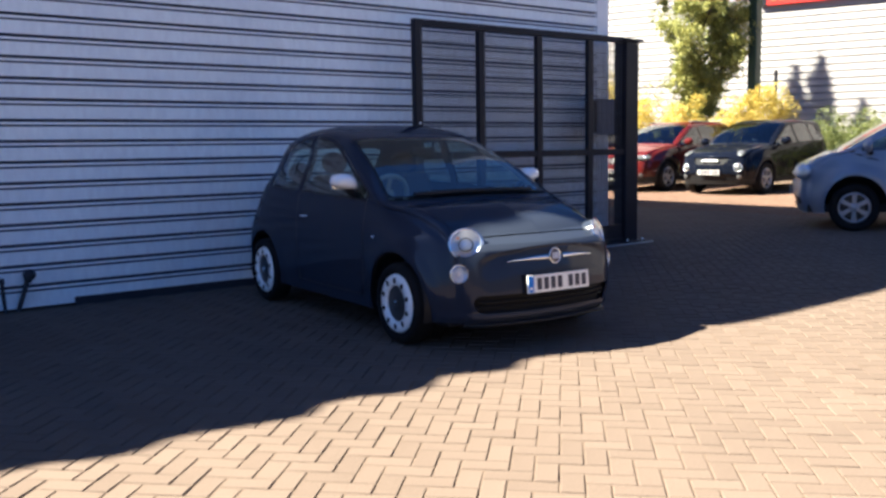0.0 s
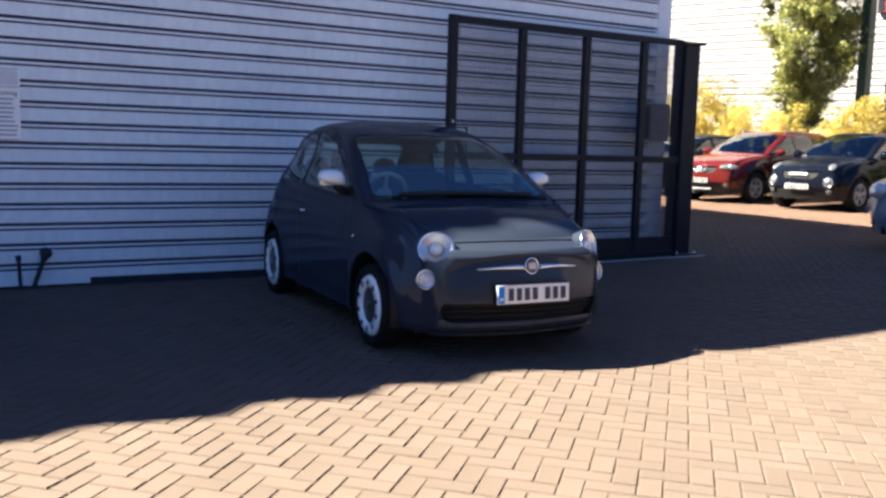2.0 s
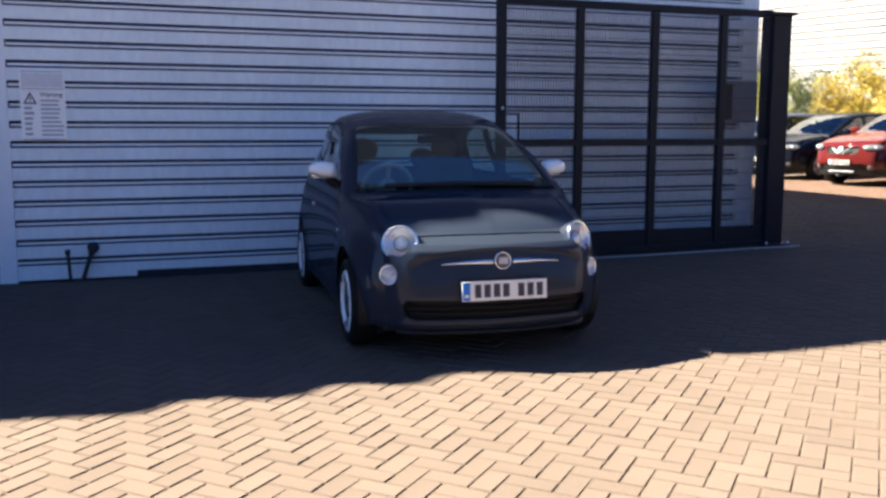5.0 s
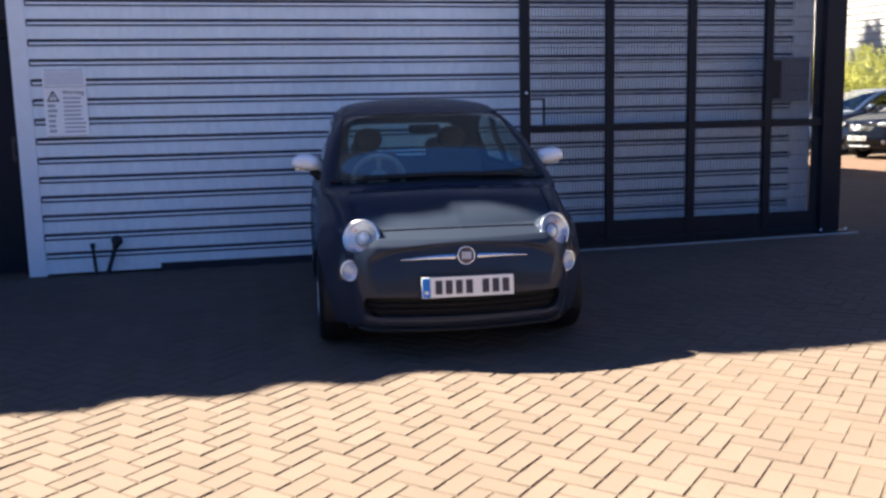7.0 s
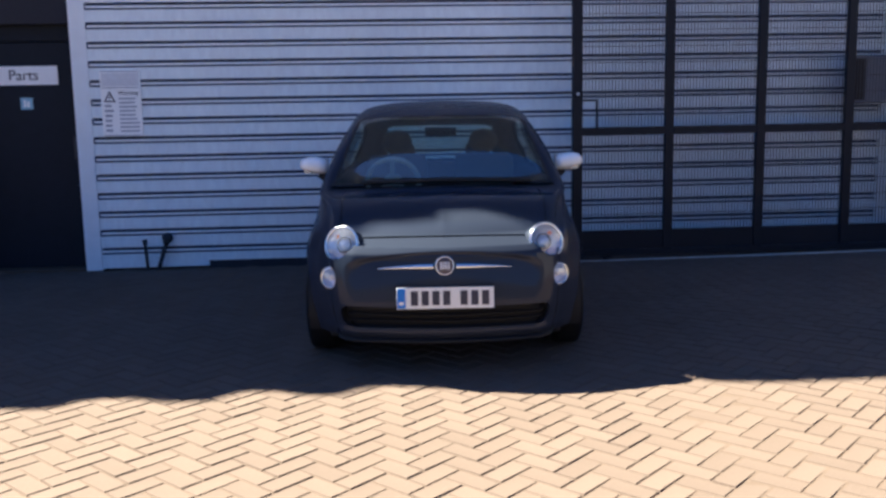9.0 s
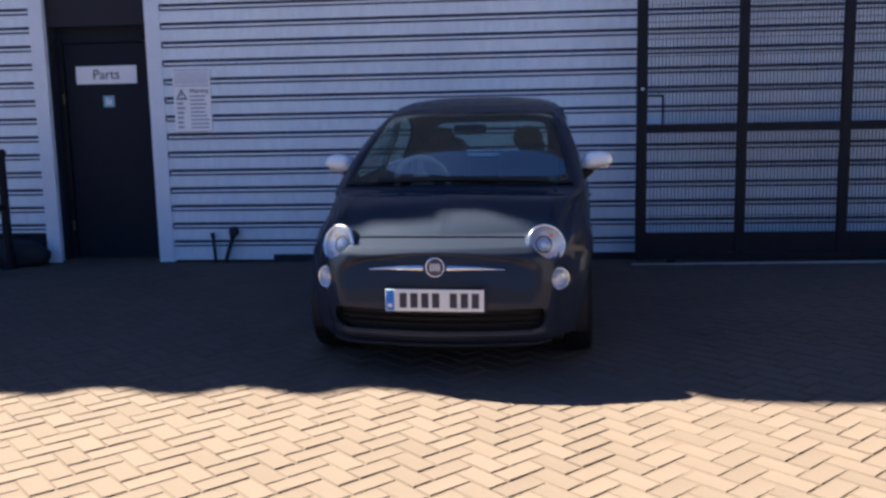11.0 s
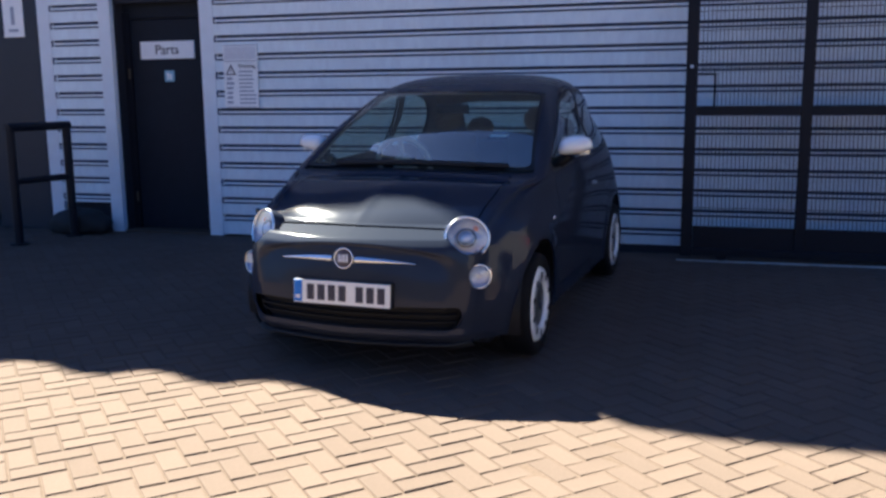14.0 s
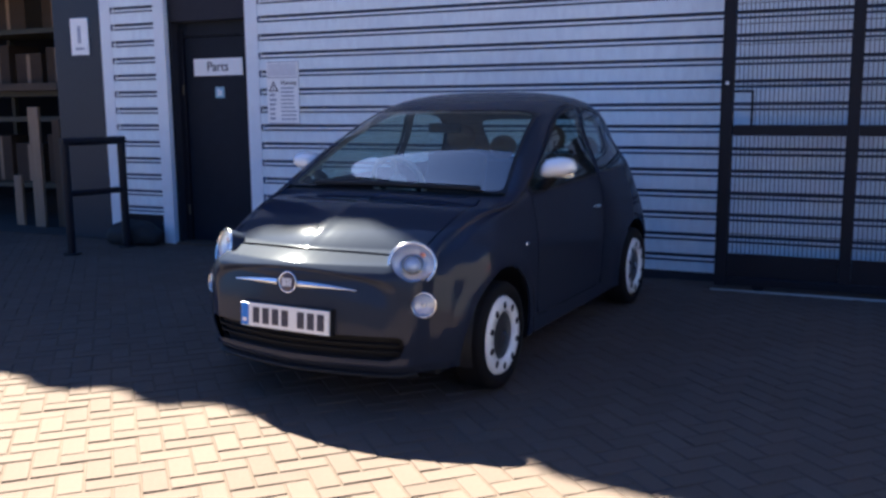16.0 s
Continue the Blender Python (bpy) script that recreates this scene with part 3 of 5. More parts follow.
def thicken(bm, d):
    """Give a sheet folded edges that turn inwards by d."""
    bm.normal_update()
    rim = [e for e in bm.edges if e.is_boundary and max(v.co.x for v in e.verts) > 0.001]
    for e in rim:
        e.smooth = False
    nor = {v: v.normal.copy() for e in rim for v in e.verts}
    r = bmesh.ops.extrude_edge_only(bm, edges=rim)
    for v in [q for q in r["geom"] if isinstance(q, bmesh.types.BMVert)]:
        near = min(nor, key=lambda o: (o.co - v.co).length_squared)
        v.co -= nor[near] * d
    return bm


def smin(*a, k=0.02):
    """Smooth minimum, for rounded corners of outlines."""
    return -k * math.log(sum(math.exp(-max(-30, min(30, q / k))) for q in a))


PAINT = material("dark_grey_metallic_car_paint", (0.0228, 0.0280, 0.0450), 0.55, 0.0, spec=0.006, vary=0.03, grain=400, blotch=3, coat=0.43, coat_rough=0.08)
SEAM = material("shut_line_shadow_gap", (0.006, 0.006, 0.007), 0.8, spec=0.3)
BLACK_TRIM = material("black_plastic_trim", (0.010, 0.0105, 0.0125), 0.55, vary=0.1, spec=0.25)
CHROME = material("chrome", (0.82, 0.83, 0.85), 0.2, 1.0, vary=0.02)
WHITE_PAINT = material("white_gloss_paint", (0.86, 0.87, 0.88), 0.2, vary=0.02, coat=0.8)
TYRE = material("tyre_rubber", (0.007, 0.007, 0.008), 0.8, spec=0.2, vary=0.2, grain=50, blotch=8, bump=0.15)
HUB_GREY = material("grey_hub", (0.035, 0.038, 0.043), 0.4, 0.2)
WINDSCREEN = glass_sheet("windscreen_glass", (0.62, 0.73, 0.68), ior=1.75)
SIDE_GLASS = glass_sheet("side_glass", (0.68, 0.79, 0.74))
LENS = glass_sheet("fluted_clear_lens", (0.95, 0.96, 0.98), milk=0.11)
REFLECTOR = material("lamp_reflector", (0.50, 0.56, 0.68), 0.34, 0.7, vary=0.2, grain=40)
PLATE_WHITE = material("plate_white", (0.78, 0.78, 0.76), 0.35, vary=0.02)
PLATE_BLUE = material("plate_blue", (0.02, 0.17, 0.62), 0.35)
SEAT_CLOTH = material("taupe_seat_cloth", (0.10, 0.076, 0.058), 0.9, vary=0.2, grain=90, blotch=5, bump=0.2)
IVORY = material("ivory_trim", (0.50, 0.46, 0.38), 0.5)
LAMP_SILVER = material("silvery_lamp", (0.52, 0.54, 0.58), 0.25, 0.3, vary=0.12, grain=25)
LAMP_CLEAR = material("clear_lamp", (0.09, 0.093, 0.10), 0.25, 0.2, vary=0.1, grain=40)
HEADLINING = material("grey_headlining", (0.06, 0.06, 0.06), 0.9)
CABIN = material("dark_cabin_plastic", (0.022, 0.022, 0.025), 0.6)
ORANGE = material("amber_lens", (0.7, 0.22, 0.03), 0.25)

# long lines of the small hatchback, nose towards -y, wheels' contact at z = 0
C_LINE = [(0, -1.735, .175), (0, -1.815, .35), (0, -1.806, .60), (0, -1.768, .683), (0, -1.56, .802), (0, -1.22, .912), (0, -.93, .960), (0, -.54, 1.200), (0, -.14, 1.405), (0, .35, 1.503), (0, .85, 1.478), (0, 1.26, 1.375), (0, 1.58, 1.0), (0, 1.77, .60), (0, 1.71, .25)]
R_LINE = [(.50, -1.655, .175), (.535, -1.715, .35), (.555, -1.682, .60), (.556, -1.634, .683), (.567, -1.43, .798), (.622, -1.14, .892), (.706, -.875, .945), (.650, -.46, 1.190), (.573, -.03, 1.387), (.556, .40, 1.455), (.535, .85, 1.43), (.485, 1.20, 1.338), (.51, 1.50, .98), (.54, 1.69, .60), (.53, 1.62, .25)]
B_LINE = [(.70, -1.46, .185), (.735, -1.49, .37), (.735, -1.44, .585), (.725, -1.36, .725), (.735, -1.18, .80), (.755, -1.00, .855), (.777, -.76, .895), (.777, -.33, .932), (.775, .10, .955), (.772, .45, .97), (.76, .85, .985), (.73, 1.18, .99), (.695, 1.42, .90), (.715, 1.60, .59), (.70, 1.54, .25)]
M_LINE = [(.765, -1.25, .19), (.805, -1.26, .42), (.808, -1.22, .58), (.808, -1.14, .66), (.812, -1.0, .67), (.813, -.78, .68), (.813, -.5, .68), (.813, -.2, .68), (.813, .12, .68), (.813, .45, .69), (.813, .80, .70), (.805, 1.08, .71), (.79, 1.30, .66), (.785, 1.46, .50), (.765, 1.42, .26)]
S_LINE = [(.765, -1.12, .185), (.79, -1.08, .19), (.79, -1.02, .19), (.79, -.94, .19), (.79, -.82, .19), (.79, -.62, .19), (.79, -.38, .19), (.79, -.12, .19), (.79, .15, .19), (.79, .45, .19), (.79, .76, .195), (.785, 1.0, .20), (.775, 1.18, .205), (.765, 1.30, .215), (.75, 1.30, .23)]


def shortened(line, y0=-1.2, k=0.925):
    """The line with its front end drawn back towards y0."""
    return [(x, y0 + (y - y0) * k if y < y0 else y, z) for x, y, z in line]


C_LINE, R_LINE, B_LINE, M_LINE = map(shortened, (C_LINE, R_LINE, B_LINE, M_LINE))


def waist(rail, belt, out=0.012):
    return [tuple((a + b) / 2 + (out if i == 0 else 0) for i, (a, b) in enumerate(zip(p, q))) for p, q in zip(rail, belt)]


def ring(radius, tube, segs=40, sides=10):
    """A torus round the y axis."""
    return lathe_bm([(radius + tube * math.cos(2 * math.pi * i / sides), tube * math.sin(2 * math.pi * i / sides)) for i in range(sides + 1)], segs)


def disc(radius, dome, segs=36, steps=6):
    """A domed round cover, bulging towards -y."""
    return lathe_bm([(radius * i / steps + 1e-6, -dome * (1 - (i / steps) ** 2)) for i in range(steps + 1)], segs)


def wheel(parent, x, y, r, width, rim_r, style, paint):
    """One road wheel with its tyre, rim and hub; its outer side looks away from the car's middle."""
    w = part("wheel", lathe_bm([(rim_r * 0.99, -width * 0.32), (rim_r * 0.98, 0.0), (rim_r * 0.99, width * 0.4)], 36), BLACK_TRIM, parent, smooth=True, at=pose(x, y, r, 0, 0, 90 if x > 0 else -90))
    h = width / 2
    prof = [(rim_r, -h * .72), (rim_r + .012, -h * .86), (r - .045, -h), (r - .012, -h * .88), (r, -h * .62), (r, h * .62), (r - .012, h * .88), (r - .045, h), (rim_r + .012, h * .86), (rim_r, h * .72)]
    part("tyre", lathe_bm(prof, 56), TYRE, w, smooth=True)
    if style == "trim":
        # white ring of the wheel cover with ten rounded holes, and a dark domed middle
        bm = lathe_bm([(rim_r + .006, -h * .70), (rim_r - .004, -h * .93), (rim_r * .90, -h * .99), (rim_r * .66, -h * 1.0), (rim_r * .62, -h * .90), (rim_r * .60, -h * .6)], 80)
        part("wheel_cover", bm, WHITE_PAINT, w, "white wheel cover ring", smooth=True)
        for i in range(10):
            a = 2 * math.pi * i / 10
            hole = rod(bmesh.new(), (0, -h * .96, 0), (0, -h * 1.012, 0), .0165, 14)
            bmesh.ops.scale(hole, vec=(1.0, 1.0, 1.25), verts=hole.verts)
            bmesh.ops.transform(hole, matrix=Matrix.Rotation(a, 4, "Y") @ Matrix.Translation((0, 0, rim_r * .79)), verts=hole.verts)
            part("vent_hole", hole, SEAM, w)
        part("hub_cap", lathe_bm([(1e-6, -h * .93), (.035, -h * .92), (.06, -h * .88), (rim_r * .61, -h * .78)], 40), HUB_GREY, w, "dark grey domed hub cap", smooth=True)
        part("badge", disc(.027, .003, 20, 3), CHROME, w, at=pose(0, -h * .935, 0))
    else:
        part("rim", lathe_bm([(rim_r + .008, -h * .78), (rim_r - .006, -h * .95), (rim_r - .02, -h * .93), (rim_r - .03, -h * .5)], 48), paint, w, smooth=True)
        for i in range(style):
            bm = boxed(-.02, .02, -.015, .015, .05, rim_r - .012, .006)
            for v in bm.verts:
                v.co.x *= 1.0 + 0.8 * (v.co.z / rim_r)
            bmesh.ops.transform(bm, matrix=Matrix.Rotation(2 * math.pi * i / style, 4, "Y") @ Matrix.Translation((0, -h * .78, 0)), verts=bm.verts)
            part("spoke", bm, paint, w)
        part("hub", lathe_bm([(1e-6, -h * .97), (.045, -h * .95), (.065, -h * .8), (.07, -h * .3)], 28), paint, w, smooth=True)
        part("brake_disc", lathe_bm([(1e-6, -h * .2), (rim_r * .75, -h * .2)], 28), HUB_GREY, w)
    return w


def number_plate(parent, width, height, at, blue, sheet=PLATE_WHITE):
    pl = part("number_plate", boxed(-width / 2, width / 2, -.006, .006, -height / 2, height / 2, .002), sheet, parent, "white number plate", at=at)
    if blue:
        part("country_band", boxed(-width / 2 + .004, -width / 2 + .047, -.009, -.0062, -height / 2 + .004, height / 2 - .004), PLATE_BLUE, pl, "blue band")
        part("band_mark", boxed(-width / 2 + .014, -width / 2 + .037, -.0105, -.0092, -.035, -.018), PLATE_WHITE, pl)
    k = width / .52
    for i in range(7):
        x = (-.165 + .0575 * i + (.035 if i > 3 else 0)) * k
        part("character_bar", boxed(x - .0195 * k, x + .0195 * k, -.0085, -.0062, -.0385 * k, .0385 * k), INK, pl)
    return pl


def place_on(tree, x, z, lift=0.0):
    """The point of the front that (x, z) meets, and its outward normal, as a pose that looks along it with -y outwards."""
    hit, nor, _, _ = tree.ray_cast(Vector((x, -5, z)), Vector((0, 1, 0)))
    if nor.y > 0:
        nor = -nor
    q = (-nor).to_track_quat("Y", "Z")
    return Matrix.Translation(hit + nor * lift) @ q.to_matrix().to_4x4()

# ---------------------------------------------------------------- the small hatchback by the wall
from mathutils.bvhtree import BVHTree

HATCH = thing("hatchback_car", "dark grey small three-door hatchback with white mirrors and white wheel covers", "car", at=pose(4.285, 6.01, 0, 0, 0, -3.7))


def arch(c, y0, r=0.338):
    return r - math.hypot(c.y - y0, c.z - 0.285) if c.x > 0.45 else -1.0


def scuttle_y(x):
    """Where the windscreen's foot lies along the car."""
    return -0.895 + 0.10 * x * x


def f_screen(c):
    if c.y > 0.2 or c.z < 0.9:
        return -1.0
    return smin(c.y - scuttle_y(c.x), -0.165 + 0.28 * c.x ** 2 - c.y, 0.700 - 0.31 * (c.z - 0.97) - c.x, k=0.012)


def f_side_top(c):
    return smin((1.387 + 0.535 * (c.y + 0.03) - c.z) / 1.134 - 0.058, 1.394 - 0.30 * (c.y - 0.42) ** 2 - c.z, k=0.03)


def f_door_glass(c):
    return smin(c.z - (0.978 + 0.035 * c.y), f_side_top(c), 0.395 - c.y, c.y + 0.63, k=0.012) if c.x > 0.5 else -1.0


def f_quarter_glass(c):
    return smin(c.z - (0.978 + 0.035 * c.y), f_side_top(c), c.y - 0.475, 1.10 - 0.55 * (c.z - 0.98) - c.y, k=0.025) if c.x > 0.45 else -1.0


def f_rear_glass(c):
    return smin(0.47 - c.x, c.z - 1.02, 1.335 - c.z, k=0.03) if c.y > 1.1 else -1.0


def f_door(c):
    return smin(c.z - 0.275, 0.445 - c.y, c.y + 0.655 - 0.10 * max(0, 0.6 - c.z), f_side_top(c) + 0.03, k=0.03) if c.x > 0.5 else -1.0


def f_bonnet(c):
    if c.z < 0.6 or c.y > -0.5:
        return -1.0
    return smin(0.585 + 0.05 * (c.y + 1.5) - c.x, c.z - 0.738 + 0.05 * c.x ** 2, scuttle_y(c.x) - 0.050 - c.y, k=0.03)


def f_scuttle(c):
    if c.z < 0.9 or c.y > -0.4:
        return -1.0
    return smin(c.y - scuttle_y(c.x) + 0.044, scuttle_y(c.x) - c.y, 0.69 - c.x, k=0.004)


def f_grille(c):
    return smin(0.575 - c.x - 0.5 * max(0, 0.31 - c.z), c.z - 0.252, 0.372 - c.z, k=0.014) if c.y < -1.2 else -1.0


def band(f, lo, hi):
    return lambda c: min(f(c) - lo, hi - f(c))


half = bmesh.new()
half.from_mesh(mesh_from("half", *shell([C_LINE, R_LINE, waist(R_LINE, B_LINE), B_LINE, M_LINE, S_LINE], 9, (9, 4, 4, 6, 6))))
bmesh.ops.recalc_face_normals(half, faces=half.faces)
if sum(f.normal.z * f.calc_area() for f in half.faces if f.calc_center_median().z > 1.0) < 0:
    bmesh.ops.reverse_faces(half, faces=half.faces)
# finer faces on the nose, a recess under the brow, a proud chin, and flared lips of the wheel arches
nose = [e for e in half.edges if min(v.co.y for v in e.verts) < -1.42 and min(v.co.z for v in e.verts) < 0.83]
bmesh.ops.subdivide_edges(half, edges=nose, cuts=2, use_grid_fill=True, smooth=0.0)
for x in (0.012, 0.03, 0.055):
    near = [f for f in half.faces if min(v.co.x for v in f.verts) < 0.1 and f.calc_center_median().y < -0.8 and f.calc_center_median().z > 0.7]
    bmesh.ops.bisect_plane(half, geom=near + list({e for f in near for e in f.edges}) + list({v for f in near for v in f.verts}), plane_co=(x, 0, 0), plane_no=(1, 0, 0))
bmesh.ops.triangulate(half, faces=[f for f in half.faces if len(f.verts) > 4])
for v in half.verts:
    c = v.co
    if c.z > 0.7 and -1.70 < c.y < -0.9 and c.x < 0.06:
        # ridge along the middle of the bonnet
        c.z += 0.003 * max(0, 1 - c.x / 0.055) * min(1, (c.y + 1.70) / 0.2) * min(1, (-0.9 - c.y) / 0.2)
    if c.y < -1.40:
        g = smin(0.30 * (0.56 - c.x), 0.676 - 0.20 * c.x ** 2 - c.z, k=0.02)
        k = max(0, min(1, g / 0.022))
        low = max(0, min(1, (c.z - 0.38) / 0.24))
        # the bonnet's lip turns down behind a nearly level ledge
        if c.z < 0.84 and c.x < 0.64:
            lip = (0.84 - c.z) / 0.095 if c.z > 0.745 else max(-1.5, 1 - (0.745 - c.z) / 0.022)
            c.y += 0.024 * lip * min(1, (0.64 - c.x) / 0.14)
        c.y += 0.020 * k * k * (3 - 2 * k) * low
    if c.y < -1.15 and c.z < 0.32:
        c.y -= 0.024 * math.exp(-((c.z - 0.222) / 0.030) ** 2) * max(0, min(1, (0.78 - c.x) / 0.2))
    for y0 in (-1.08, 1.15):
        if c.x > 0.7 and c.z < 0.72:
            d = math.hypot(c.y - y0, c.z - 0.285)
            c.x += 0.014 * max(0, 1 - abs(d - 0.36) / 0.07)
solid = BVHTree.FromBMesh(half)
HEAD, FOG = place_on(solid, 0.566, 0.700), place_on(solid, 0.637, 0.512)
HEAD = Matrix.Translation(HEAD.translation + Vector((0.004, 0.007, -0.004))) @ Vector((-0.49, 0.83, -0.26)).to_track_quat("Y", "Z").to_matrix().to_4x4() @ Matrix.Diagonal((1.03, 0.9, 0.95, 1))
FOG = Matrix.Translation(FOG.translation + Vector((0.0, -0.006, 0))) @ Vector((-0.42, 0.90, -0.05)).to_track_quat("Y", "Z").to_matrix().to_4x4()


def f_head(c):
    return 0.095 - (c - HEAD.translation).length


def f_fog(c):
    return 0.060 - (c - FOG.translation).length


G = 0.0036
for f in (lambda c: arch(c, -1.08), lambda c: arch(c, 1.15), f_screen, lambda c: f_screen(c) - 0.02, f_door_glass, lambda c: f_door_glass(c) + 0.016, f_quarter_glass, lambda c: f_quarter_glass(c) + 0.012, f_rear_glass,
          lambda c: f_door(c) - G, lambda c: f_door(c) + G, lambda c: f_bonnet(c) - G, lambda c: f_bonnet(c) + G, f_scuttle, f_grille, f_head, f_fog):
    cut(half, f)
for y0 in (-1.08, 1.15):
    take(half, lambda c: arch(c, y0)).free()
lining_bm = half.copy()
for f in (f_screen, f_door_glass, f_quarter_glass, f_rear_glass, f_head, f_fog, f_grille):
    take(lining_bm, f).free()
glass = take(half, lambda c: f_screen(c) - 0.02)
seal = take(half, f_screen)
d_glass, q_glass, r_glass = take(half, f_door_glass), take(half, f_quarter_glass), take(half, f_rear_glass)
d_seal, q_seal = take(half, lambda c: f_door_glass(c) + 0.016), take(half, lambda c: f_quarter_glass(c) + 0.012)
take(half, f_head).free(), take(half, f_fog).free()
grille_bm = take(half, f_grille)
scuttle = take(half, f_scuttle)
gaps = take(half, band(f_door, -G, G))
gaps2 = take(half, band(f_bonnet, -G, G))
door_bm = take(half, lambda c: f_door(c) - G)
bonnet_bm = take(half, lambda c: f_bonnet(c) - G)

part("body", thicken(mirrored(half), 0.012), PAINT, HATCH, "dark grey painted body shell", smooth=True)
part("bonnet", thicken(mirrored(bonnet_bm), 0.012), PAINT, HATCH, smooth=True)
part("bonnet_gap", sink(mirrored(gaps2), 0.010), SEAM, HATCH)
part("windscreen", mirrored(glass), WINDSCREEN, HATCH, "clear raked windscreen", smooth=True)
part("windscreen_seal", mirrored(seal), BLACK_TRIM, HATCH, smooth=True)
part("rear_window", mirrored(r_glass), SIDE_GLASS, HATCH, smooth=True)
part("scuttle_panel", sink(mirrored(scuttle), 0.012), BLACK_TRIM, HATCH, smooth=True)
cut(lining_bm, lambda c: c.z - 1.0)
headliner = take(lining_bm, lambda c: c.z - 1.0)
cut(headliner, lambda c: -0.08 - c.y)
pillar_bm = take(headliner, lambda c: -0.08 - c.y)
part("pillar_trim", sink(mirrored(pillar_bm), 0.024), IVORY, HATCH, "pale windscreen pillar trim", smooth=True)
part("cabin_lining", sink(mirrored(lining_bm), 0.032), CABIN, HATCH, smooth=True)
part("headliner", sink(mirrored(headliner), 0.028), HEADLINING, HATCH, "grey headlining", smooth=True)


def flip(bm):
    for v in bm.verts:
        v.co.x = -v.co.x
    bmesh.ops.reverse_faces(bm, faces=bm.faces)
    return bm


for s in (1, -1):
    def sided(b):
        return b.copy() if s > 0 else flip(b.copy())
    dr = part("door", thicken(sided(door_bm), 0.012), PAINT, HATCH, smooth=True)
    part("door_window", sided(d_glass), SIDE_GLASS, dr, smooth=True)
    part("window_seal", sided(d_seal), BLACK_TRIM, dr, smooth=True)
    part("door_gap", sink(sided(gaps), 0.010), SEAM, dr)
    bm = bmesh.new()
    bmesh.ops.create_icosphere(bm, subdivisions=3, radius=1.0)
    for v in bm.verts:
        v.co = Vector((v.co.x * 0.014, v.co.y * 0.075, v.co.z * 0.013))
    part("door_handle", bm, CHROME, dr, "chrome door handle", smooth=True, at=pose(s * 0.812, 0.30, 0.79))
    part("quarter_window", sided(q_glass), SIDE_GLASS, HATCH, smooth=True)
    part("quarter_seal", sided(q_seal), BLACK_TRIM, HATCH, smooth=True)
    # mirror: white cap, black shell and stalk, silvered glass behind
    bm = bmesh.new()
    bmesh.ops.create_icosphere(bm, subdivisions=4, radius=1.0)
    for v in bm.verts:
        x, y, z = (math.copysign(abs(q) ** 0.78, q) for q in v.co)
        y = y * 0.085 if y < 0 else y * 0.02
        v.co = Vector((x * 0.100 * (1 - 0.10 * z), y, (z * (0.062 if z > 0 else 0.046) + 0.012 * x * s) * (1 - 0.1 * x * s)))
    mr = part("mirror", bm, WHITE_PAINT, HATCH, "white door mirror", smooth=True, at=pose(s * 0.848, -0.455, 1.075, 0, 0, s * 8))
    part("mirror_glass", boxed(-0.082, 0.082, 0.020, 0.025, -0.052, 0.052, 0.012), CHROME, mr)
    bm = rod(bmesh.new(), (-s * 0.03, 0, -0.05), (-s * 0.115, 0.02, -0.115), 0.028, 12, 0.034)
    part("mirror_stalk", bm, BLACK_TRIM, mr, "black mirror stalk")
    # lamps
    flipx = Matrix.Diagonal((s, 1, 1, 1))
    hm = flipx @ HEAD @ flipx
    hl = part("headlight", ring(0.1045, 0.0065, 44), CHROME, HATCH, "round headlight in a chrome ring", smooth=True, at=hm)
    part("lens", disc(0.103, 0.022), LENS, hl, smooth=True)
    part("bowl", lathe_bm([(0.108, 0.004), (0.107, 0.03), (0.10, 0.085)], 44), PAINT, hl, "dark grey painted lamp surround", smooth=True)
    part("reflector", lathe_bm([(0.100, 0.0), (0.085, 0.025), (0.055, 0.042), (0.035, 0.046)], 40), REFLECTOR, hl, smooth=True)
    part("projector", lathe_bm([(1e-6, 0.008), (0.020, 0.012), (0.033, 0.026), (0.037, 0.046)], 28), REFLECTOR, hl, smooth=True)
    part("projector_ring", ring(0.045, 0.006, 32, 8), HUB_GREY, hl, smooth=True, at=pose(0, 0.030, 0))
    part("indicator", disc(0.014, 0.006, 16, 3), ORANGE, hl, at=pose(s * 0.050, 0.030, 0.048))
    fm = flipx @ FOG @ flipx
    fg = part("day_lamp", ring(0.0575, 0.0045, 36), CHROME, HATCH, "round lower lamp", smooth=True, at=fm)
    part("lens", disc(0.057, 0.014), LENS, fg, smooth=True)
    part("reflector", lathe_bm([(0.056, 0.0), (0.045, 0.018), (0.012, 0.026), (1e-6, 0.026)], 32), REFLECTOR, fg, smooth=True)
    part("bulb", disc(0.014, 0.012, 16, 4), PLATE_WHITE, fg, smooth=True, at=pose(0, 0.018, 0))
    # side repeater on the wing
    hit, nor, _, _ = solid.ray_cast(Vector((3, -0.80, 0.70)), Vector((-1, 0, 0)))
    bm = bmesh.new()
    bmesh.ops.create_icosphere(bm, subdivisions=2, radius=1.0)
    for v in bm.verts:
        v.co = Vector((v.co.x * 0.008, v.co.y * 0.022, v.co.z * 0.014))
    part("side_repeater", bm, CHROME, HATCH, smooth=True, at=pose(s * (hit.x + 0.001), -0.80, 0.70))
    # chrome whisker beside the badge
    bm = bmesh.new()
    n = 14
    prev = None
    for i in range(n + 1):
        x = 0.062 + 0.30 * i / n
        z = 0.592 - 0.012 * (i / n) ** 2
        h = 0.017 * (1 - 0.75 * (i / n) ** 1.6)
        p = place_on(solid, x, z).translation
        q = [bm.verts.new((s * x, p.y + dy, z + dz)) for dy, dz in ((0.004, h), (-0.008, h * 0.75), (-0.014, 0.0), (-0.010, -h * 0.6), (0.004, -h))]
